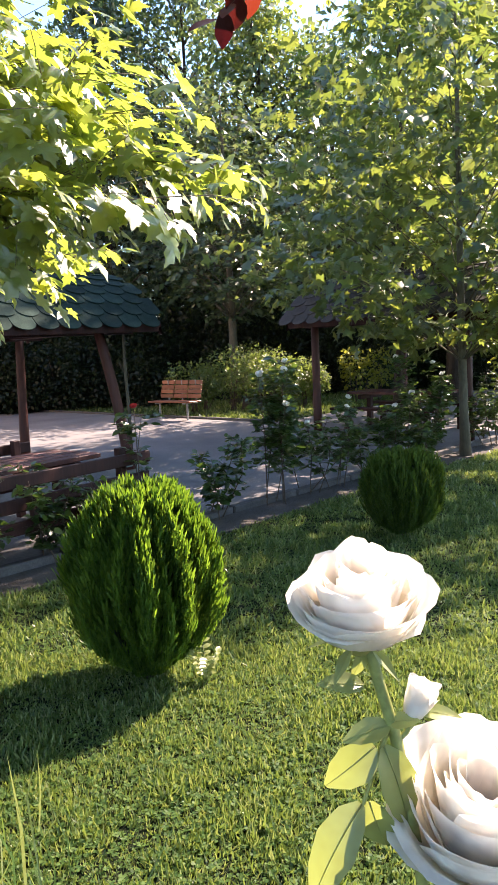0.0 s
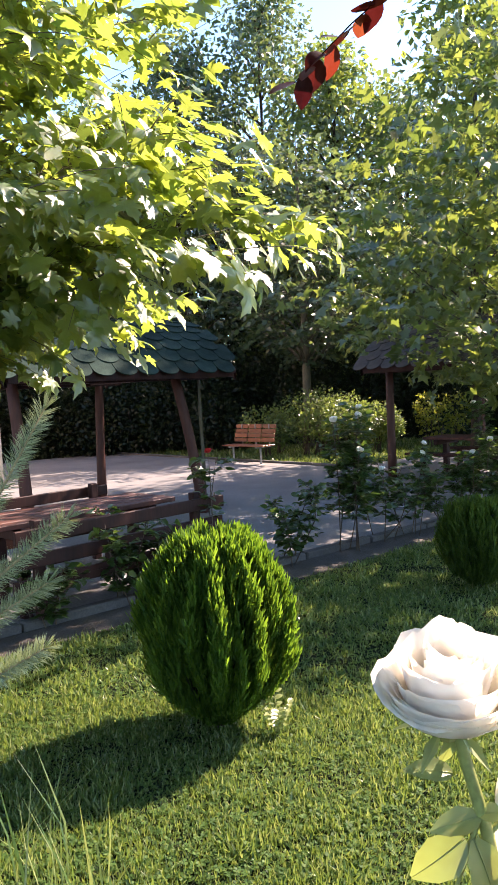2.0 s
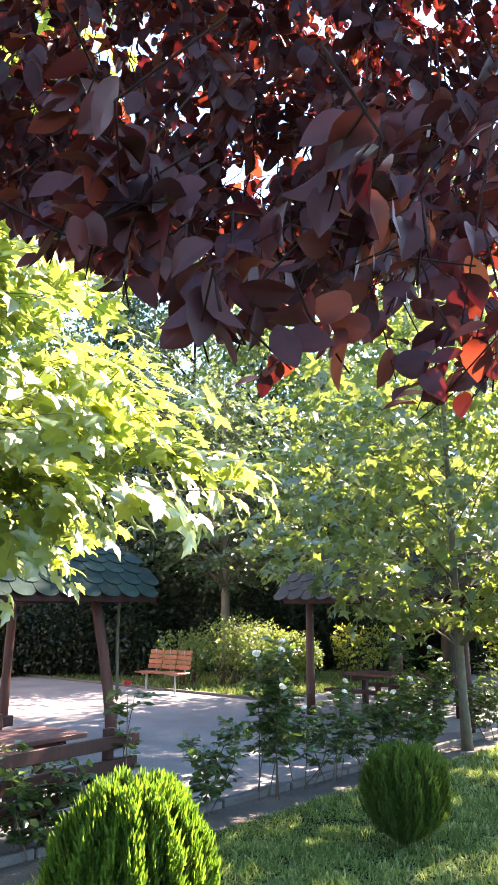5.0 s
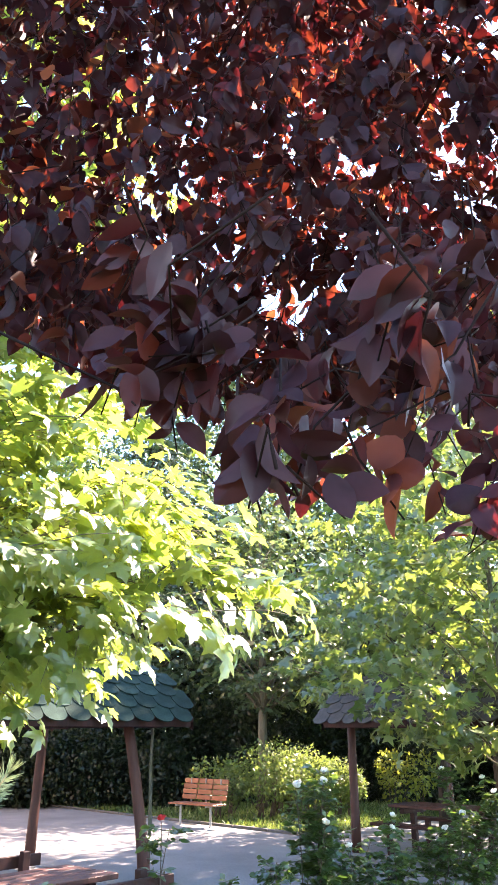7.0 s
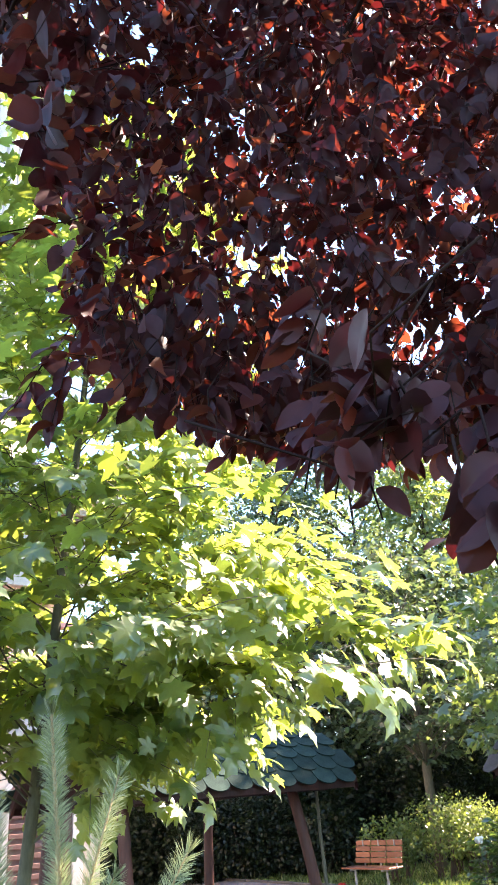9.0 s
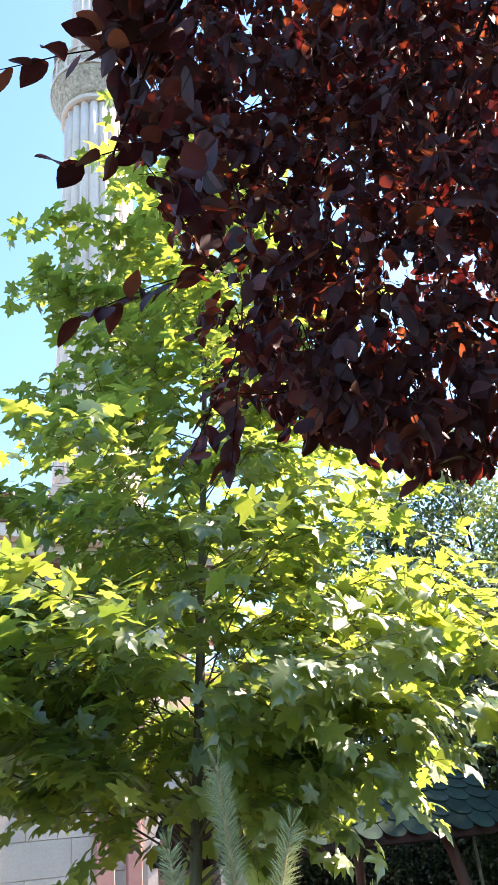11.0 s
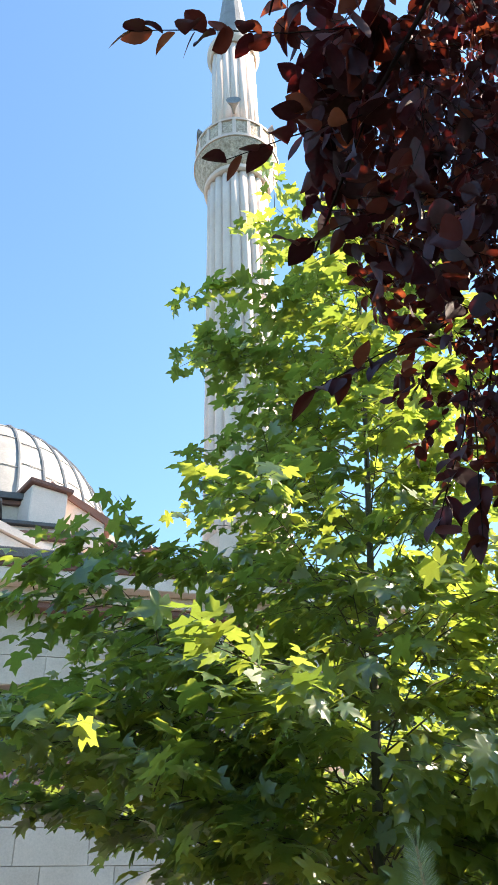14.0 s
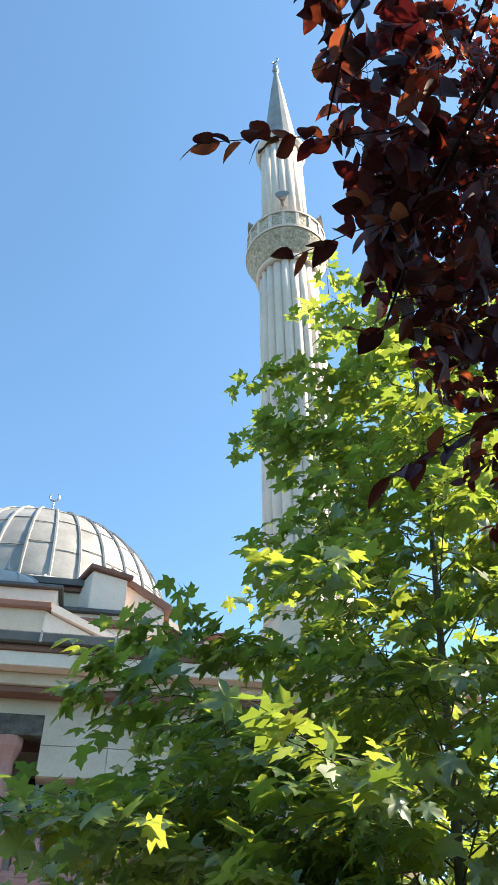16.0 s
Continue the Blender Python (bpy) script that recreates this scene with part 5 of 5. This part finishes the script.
        p = np.array([0.05 + far * math.sin(radians(az)), far * math.cos(radians(az)) - 0.02, 1.85 + far * math.tan(radians(e))])
        way = unit(np.array([rng.normal(-0.3, 0.5), rng.normal(0.2, 0.5), -0.6]))
        at, tip = p - way * (0.04 if close else 0.08), p + way * 0.01
        bend = rng.normal(0, 0.015, 3)
        wood.append(tube([at - way * 0.03 + bend * 2 - base, at - way * 0.015 + bend - base, at - base, tip - base], [0.0010, 0.0010, 0.0009, 0.0006], 4))
        for j in range(6):
            lat = unit(np.cross(way, unit(rng.standard_normal(3))))
            d = unit(way * 0.6 + lat * 0.8 + np.array([0, 0, -0.35]))
            places.append(at + (tip - at) * (j + 0.5) / 6 + np.array([0, 0, 0.02]) - base)
            tips.append(d)
            normals.append(rng.normal(0, 0.6, 3) + [0, 0, 0.4])
    low = 96 * 6
    # leaf masses added high in the crown to shade its outer side
    high = 10600
    p = np.stack([rng.uniform(-0.3, 0.75, high), rng.uniform(2.0, 3.7, high), rng.uniform(4.3, 6.0, high)], 1)
    # unseen slab of leaves added along the sun's ray, shading the close cluster
    out_ = rng.uniform(0.8, 2.3, 3600)
    p[-3600:] = np.stack([out_, 0.45 + 0.93 * out_ + rng.uniform(-0.55, 0.5, 3600), 2.1 + 1.233 * out_ + rng.uniform(-0.3, 0.6, 3600)], 1)
    p[:3200] = np.stack([rng.uniform(-0.6, 0.6, 3200), rng.uniform(1.6, 3.2, 3200), rng.uniform(4.6, 7.0, 3200)], 1)
    # and its broad back over the trunk
    for centre, radii, k in (((2.25, -0.5, 4.2), (1.7, 1.5, 1.5), 4200), ((1.7, 0.75, 4.5), (1.1, 1.0, 1.0), 1800), ((2.9, -1.2, 3.6), (1.2, 1.1, 1.0), 1500)):
        p = np.concatenate([p, cloud(k, centre, radii, rng, 0.3)[0]])
    high = len(p)
    places += list(p - base)
    tips += list(rng.normal(0, 0.6, (high, 3)) + [0, 0, -0.6])
    normals += list(rng.normal(0, 0.6, (high, 3)) + [0, 0, 0.5])
    before = len(places)
    # single sprays that hang clear of the crown's edge
    for start, end, k in (((0.40, 2.12, 2.74), (0.10, 2.10, 2.49), 15), ((-0.80, 0.84, 3.94), (-1.06, 0.53, 3.73), 16), ((-0.70, 1.36, 3.24), (-0.93, 1.07, 2.96), 16), ((-0.70, 1.36, 2.90), (-0.76, 1.24, 2.64), 9),
                          ((-0.66, 1.32, 2.86), (-0.68, 1.26, 2.60), 8), ((-0.70, 0.98, 3.66), (-0.97, 0.78, 3.46), 9), ((-0.62, 1.10, 3.42), (-0.86, 0.90, 3.22), 9)):
        start, end = np.array(start), np.array(end)
        way = unit(end - start)
        wood.append(tube([start + (start - end) * 0.7 + [0, 0, 0.05] - base, start - base, 0.5 * (start + end) + [0, 0, 0.01] - base, end - base], [0.0025, 0.002, 0.0018, 0.001], 5))
        for j in range(k):
            g = (j + 0.7) / k
            swing = (1 if j % 2 else -1) * rng.uniform(0.5, 1.1)
            lat = unit(np.cross(way, (0.2, 0.3, 1)) + rng.normal(0, 0.35, 3))
            places.append(start + (end - start) * g - base)
            tips.append(unit(way * math.cos(swing) + lat * math.sin(swing) + np.array([0, 0, -0.25])))
            normals.append(rng.normal(0, 0.25, 3) + [0.1, -0.3, 0.8])
    for shape in limb_shapes:
        part("limb", shape, M_PLUM_BARK, own, smooth=True)
    part("twig_work", join(wood), M_PLUM_BARK, own, smooth=True)
    n = len(places)
    spray = n - before
    part("crown", scatter("crown", OVATE, places, tips, normals, np.r_[sizes, rng.uniform(0.026, 0.038, 168), rng.uniform(0.030, 0.046, low - 168), rng.uniform(0.045, 0.072, high), rng.uniform(0.070, 0.092, spray)], M_PLUM, rng), M_PLUM, own)


plum()


# ---- white roses close to the walk ----
def near_rose():
    own = thing("white_rose_plant", "tall white garden rose with two open blossoms", "rose bush", pose(0.34, 0.63, 0))
    base = Vector((0.34, 0.63, 0))
    w = lambda x, y, z: tuple(Vector((x, y, z)) - base)
    part("stem", tube([w(0.34, 0.63, -0.03), w(0.33, 0.63, 0.5), w(0.29, 0.62, 1.0), w(0.262, 0.605, 1.32), w(0.243, 0.60, 1.445), w(0.231, 0.60, 1.49), w(0.225, 0.60, 1.525)], [0.008, 0.007, 0.006, 0.0045, 0.0042, 0.004, 0.004], 8), M_STEM, own, smooth=True)
    part("stem", tube([w(0.275, 0.61, 1.15), w(0.286, 0.605, 1.28), w(0.285, 0.595, 1.37)], [0.005, 0.0045, 0.004], 8), M_STEM, own, smooth=True)
    for (x, y, z), r, h, seed, tilt, turn in (((0.221, 0.60, 1.514), 0.0345, 0.056, 3, 14, 20), ((0.298, 0.612, 1.352), 0.050, 0.086, 8, 20, 70)):
        flower = part("blossom", lathe([(0.006, -0.012), (0.012, -0.004), (0.014, 0.004), (0.008, 0.012)], 10), M_STEM, own, "open creamy white rose blossom")
        flower.matrix_basis = Matrix.Translation(Vector((x, y, z)) - base) @ Matrix.Rotation(radians(tilt), 4, "X") @ Matrix.Rotation(radians(turn), 4, "Z")
        for shape in blossom(r, h, FULL, seed):
            part("petal", shape, M_PETAL, flower, smooth=True)
        for k in range(5):
            a = 2 * math.pi * k / 5
            sepal = [(0.006 * math.cos(a), 0.006 * math.sin(a), 0), (0.022 * math.cos(a + 0.2), 0.022 * math.sin(a + 0.2), -0.006), (0.036 * math.cos(a), 0.036 * math.sin(a), -0.016), (0.022 * math.cos(a - 0.2), 0.022 * math.sin(a - 0.2), -0.006)]
            part("sepal", (sepal, [(0, 1, 2, 3)]), M_NEAR_LEAF, flower)
    bud = part("bud", join(blossom(0.013, 0.028, FULL[3:], 4)), M_PETAL, own, "half-closed white bud", smooth=True)
    bud.matrix_basis = Matrix.Translation(Vector((0.253, 0.60, 1.456)) - base) @ Matrix.Rotation(radians(25), 4, "Y")
    part("bud_stem", tube([w(0.243, 0.60, 1.44), w(0.250, 0.60, 1.447), w(0.254, 0.60, 1.455)], [0.002, 0.002, 0.002], 6), M_STEM, own)
    rows, cols = 7, 4
    def leaf(at, way, up, length, width, fold=0.25, sag=0.3):
        way, up = Vector(way).normalized(), Vector(up).normalized()
        x = way.cross(up).normalized()
        up = x.cross(way)
        verts, faces = [], []
        for i in range(rows + 1):
            t = i / rows
            ww = width * math.sin(math.pi * (0.05 + 0.93 * t ** 0.85)) ** 0.8
            for j in range(cols + 1):
                s = 2 * j / cols - 1
                tooth = 0.04 * ww * (1 if i % 2 else -1) * (abs(s) == 1)
                verts.append(Vector(at) + way * length * t + x * (ww * s + tooth * s) + up * (fold * ww * abs(s) - sag * length * t * t))
        for i in range(rows):
            for j in range(cols):
                q = i * (cols + 1) + j
                faces.append((q, q + 1, q + cols + 2, q + cols + 1))
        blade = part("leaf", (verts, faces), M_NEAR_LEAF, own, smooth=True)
        spine = [verts[i * (cols + 1) + cols // 2] + up * 0.0004 for i in range(rows + 1)]
        part("midrib", tube(spine, [width * 0.05 * (1 - 0.8 * i / rows) for i in range(rows + 1)], 5), M_NEAR_LEAF, blade, smooth=True)
    part("leaf_stalk", tube([w(0.239, 0.60, 1.452), w(0.229, 0.597, 1.425), w(0.220, 0.596, 1.400)], [0.0018, 0.0015, 0.0012], 6), M_STEM, own)
    leaf(w(0.223, 0.598, 1.481), (-0.90, -0.30, 0.35), (0.2, -0.6, 0.8), 0.030, 0.0075)
    leaf(w(0.239, 0.598, 1.453), (-0.95, -0.30, -0.02), (0.2, -0.6, 0.8), 0.031, 0.0085)
    leaf(w(0.239, 0.598, 1.455), (0.75, -0.40, 0.35), (-0.1, -0.6, 0.8), 0.019, 0.006)
    leaf(w(0.229, 0.598, 1.439), (-0.78, -0.20, -0.58), (0.3, -0.8, 0.5), 0.042, 0.0135, 0.2)
    leaf(w(0.219, 0.596, 1.400), (-0.60, -0.20, -0.77), (-0.5, -0.7, 0.4), 0.076, 0.0155, 0.2)
    leaf(w(0.224, 0.596, 1.402), (0.22, -0.20, -0.95), (-0.3, -0.9, 0.1), 0.034, 0.0125, 0.2)
    leaf(w(0.234, 0.594, 1.441), (0.36, -0.15, -0.92), (0.4, -0.9, 0.1), 0.062, 0.0135, 0.2)
    leaf(w(0.257, 0.600, 1.461), (0.90, -0.30, 0.12), (0.0, -0.5, 0.9), 0.028, 0.006)
    leaf(w(0.224, 0.600, 1.505), (-0.30, -0.2, -0.9), (0.3, -0.8, 0.2), 0.020, 0.005)
    leaf(w(0.27, 0.605, 1.30), (-0.6, -0.3, -0.5), (0.0, -0.6, 0.8), 0.06, 0.017)
    leaf(w(0.29, 0.62, 1.05), (-0.7, -0.3, -0.2), (0.0, -0.5, 0.9), 0.06, 0.017)
    leaf(w(0.30, 0.62, 0.9), (0.8, -0.3, -0.2), (0.0, -0.5, 0.9), 0.06, 0.017)


near_rose()


# ---- grass ----
BLADE = (np.array([(-.075, 0, 0), (.075, 0, 0), (-.085, .5, .10), (.085, .5, .10), (0, 1, .42)], float), np.array([(0, 1, 2), (1, 3, 2), (2, 3, 4)]))


def grass(name, label, n, area, height, seed, mat, keep, template=BLADE, lean=0.5, lift=0.0):
    rng = np.random.default_rng(seed)
    x0, x1, y0, y1 = area
    x, y = rng.uniform(x0, x1, n * 2), rng.uniform(y0, y1, n * 2)
    ok = keep(x, y)
    x, y = x[ok][:n], y[ok][:n]
    n = len(x)
    z = np.array([0.02 * noise.noise(Vector((a * 0.9, b * 0.9, 0))) for a, b in zip(x, y)]) - 0.004 + lift * rng.uniform(0.3, 1.5, n)
    tuft = np.array([noise.noise(Vector((a * 4.0, b * 4.0, 3.0))) for a, b in zip(x, y)])
    az = rng.uniform(0, 6.283, n)
    tips = np.stack([np.cos(az) * lean, np.sin(az) * lean, np.ones(n)], 1) + rng.normal(0, 0.35, (n, 3))
    normals = np.stack([-np.cos(az), -np.sin(az), np.full(n, 3.0 if lift else 0.3)], 1) + rng.normal(0, 0.6, (n, 3))
    ob = part(name, scatter(name, template, np.stack([x, y, z], 1), tips, normals, height * np.maximum(0.55, 0.75 + 0.7 * tuft + 0.5 * rng.random(n)), mat, rng), mat, None)
    return tagged(ob, label, "grass", "", "stuff")


def on_lawn(x, y):
    v = -SI * x + CO * y
    return (v < 4.85) & (np.abs(x) < 0.55 * y + 0.9)


def on_far_lawn(x, y):
    u, v = CO * x + SI * y, -SI * x + CO * y
    return (u > 12.15) & (v > 10.7)


_a = [np.array([[math.cos(w), -math.sin(w), 0], [math.sin(w), math.cos(w), 0], [0, 0, 1]]) for w in (0.0, 2.1, -2.1)]
LEAFLET = np.array([(0, 0, 0), (.30, .35, .06), (.22, .62, .10), (-.22, .62, .10), (-.30, .35, .06)], float)
TREFOIL = (np.concatenate([LEAFLET @ m.T for m in _a]), np.concatenate([np.array([(0, 1, 2), (0, 2, 3), (0, 3, 4)]) + 5 * k for k in range(3)]))
grass("lawn_grass", "short mown green grass near the walk", 130000, (-3.2, 3.2, 1.3, 4.2), 0.040, 131, M_GRASS, on_lawn, BLADE, 0.9)
grass("lawn_grass", "short mown green grass across the lawn", 130000, (-3.5, 8.0, 4.0, 12.5), 0.048, 132, M_GRASS, on_lawn, BLADE, 1.0)
grass("lawn_clover", "small clover leaves among the grass", 70000, (-3.2, 4.5, 1.4, 8.0), 0.024, 133, M_CLOVER, on_lawn, TREFOIL, 6.0, 0.018)
grass("far_lawn_grass", "sunlit grass round the rose shrubs", 26000, (-8, 8, 14, 23.5), 0.09, 134, M_GRASS, on_far_lawn)


def weed(base, seed):
    """A small plant of a few upright stems with paired pale leaves."""
    rng = np.random.default_rng(seed)
    own = thing("weed_plant", "small pale-leaved weed beside the thuja bush", "plant", pose(*base))
    for k in range(4):
        a = 1.6 * k + rng.uniform(-0.3, 0.3)
        top = np.array([0.07 * math.cos(a), 0.07 * math.sin(a), rng.uniform(0.15, 0.23)])
        part("stem", tube([(0, 0, -0.02), top * [0.3, 0.3, 0.5], top], [0.003, 0.0025, 0.0015], 5), M_STEM, own, smooth=True)
        for j in range(5):
            at = top * [0.3 + 0.14 * j, 0.3 + 0.14 * j, 0.35 + 0.14 * j]
            for s in (-1, 1):
                w = a + s * 1.2
                tip = np.array([[math.cos(w), math.sin(w), 0.25]])
                leaf = scatter("leaf", OVATE, [at], tip, [[0.2, -0.3, 1.0]], [rng.uniform(0.035, 0.055)], M_NEAR_LEAF, rng, 0.2)
                part("leaf", leaf, M_NEAR_LEAF, own)


weed((-0.17, 3.80, 0), 151)


def tall_tuft(base, n, tall, seed):
    rng = np.random.default_rng(seed)
    p = rng.normal(0, 0.10, (n, 3)) * [1, 1, 0]
    az = rng.uniform(0, 6.283, n)
    tips = np.stack([0.35 * np.cos(az), 0.35 * np.sin(az), np.ones(n)], 1)
    own = thing("tall_grass_tuft", "tuft of long unmown pale green grass", "grass", pose(*base), "grass tufts", "stuff")
    thin = (BLADE[0] * [0.13, 1, 1.9], BLADE[1])
    part("tuft", scatter("tuft", thin, p, tips, np.stack([-np.cos(az), -np.sin(az), 0.3 * np.ones(n)], 1), tall * rng.uniform(0.5, 1.1, n), M_GRASS, rng), M_GRASS, own)


for k, (x, y, n, tall) in enumerate([(-0.70, 2.25, 26, 0.50), (-0.52, 2.0, 18, 0.42), (-0.95, 2.6, 20, 0.40), (0.10, 1.75, 10, 0.35), (-0.25, 1.9, 8, 0.30), (0.02, 3.75, 8, 0.22)]):
    tall_tuft((x, y, -0.005), n, tall, 140 + k)
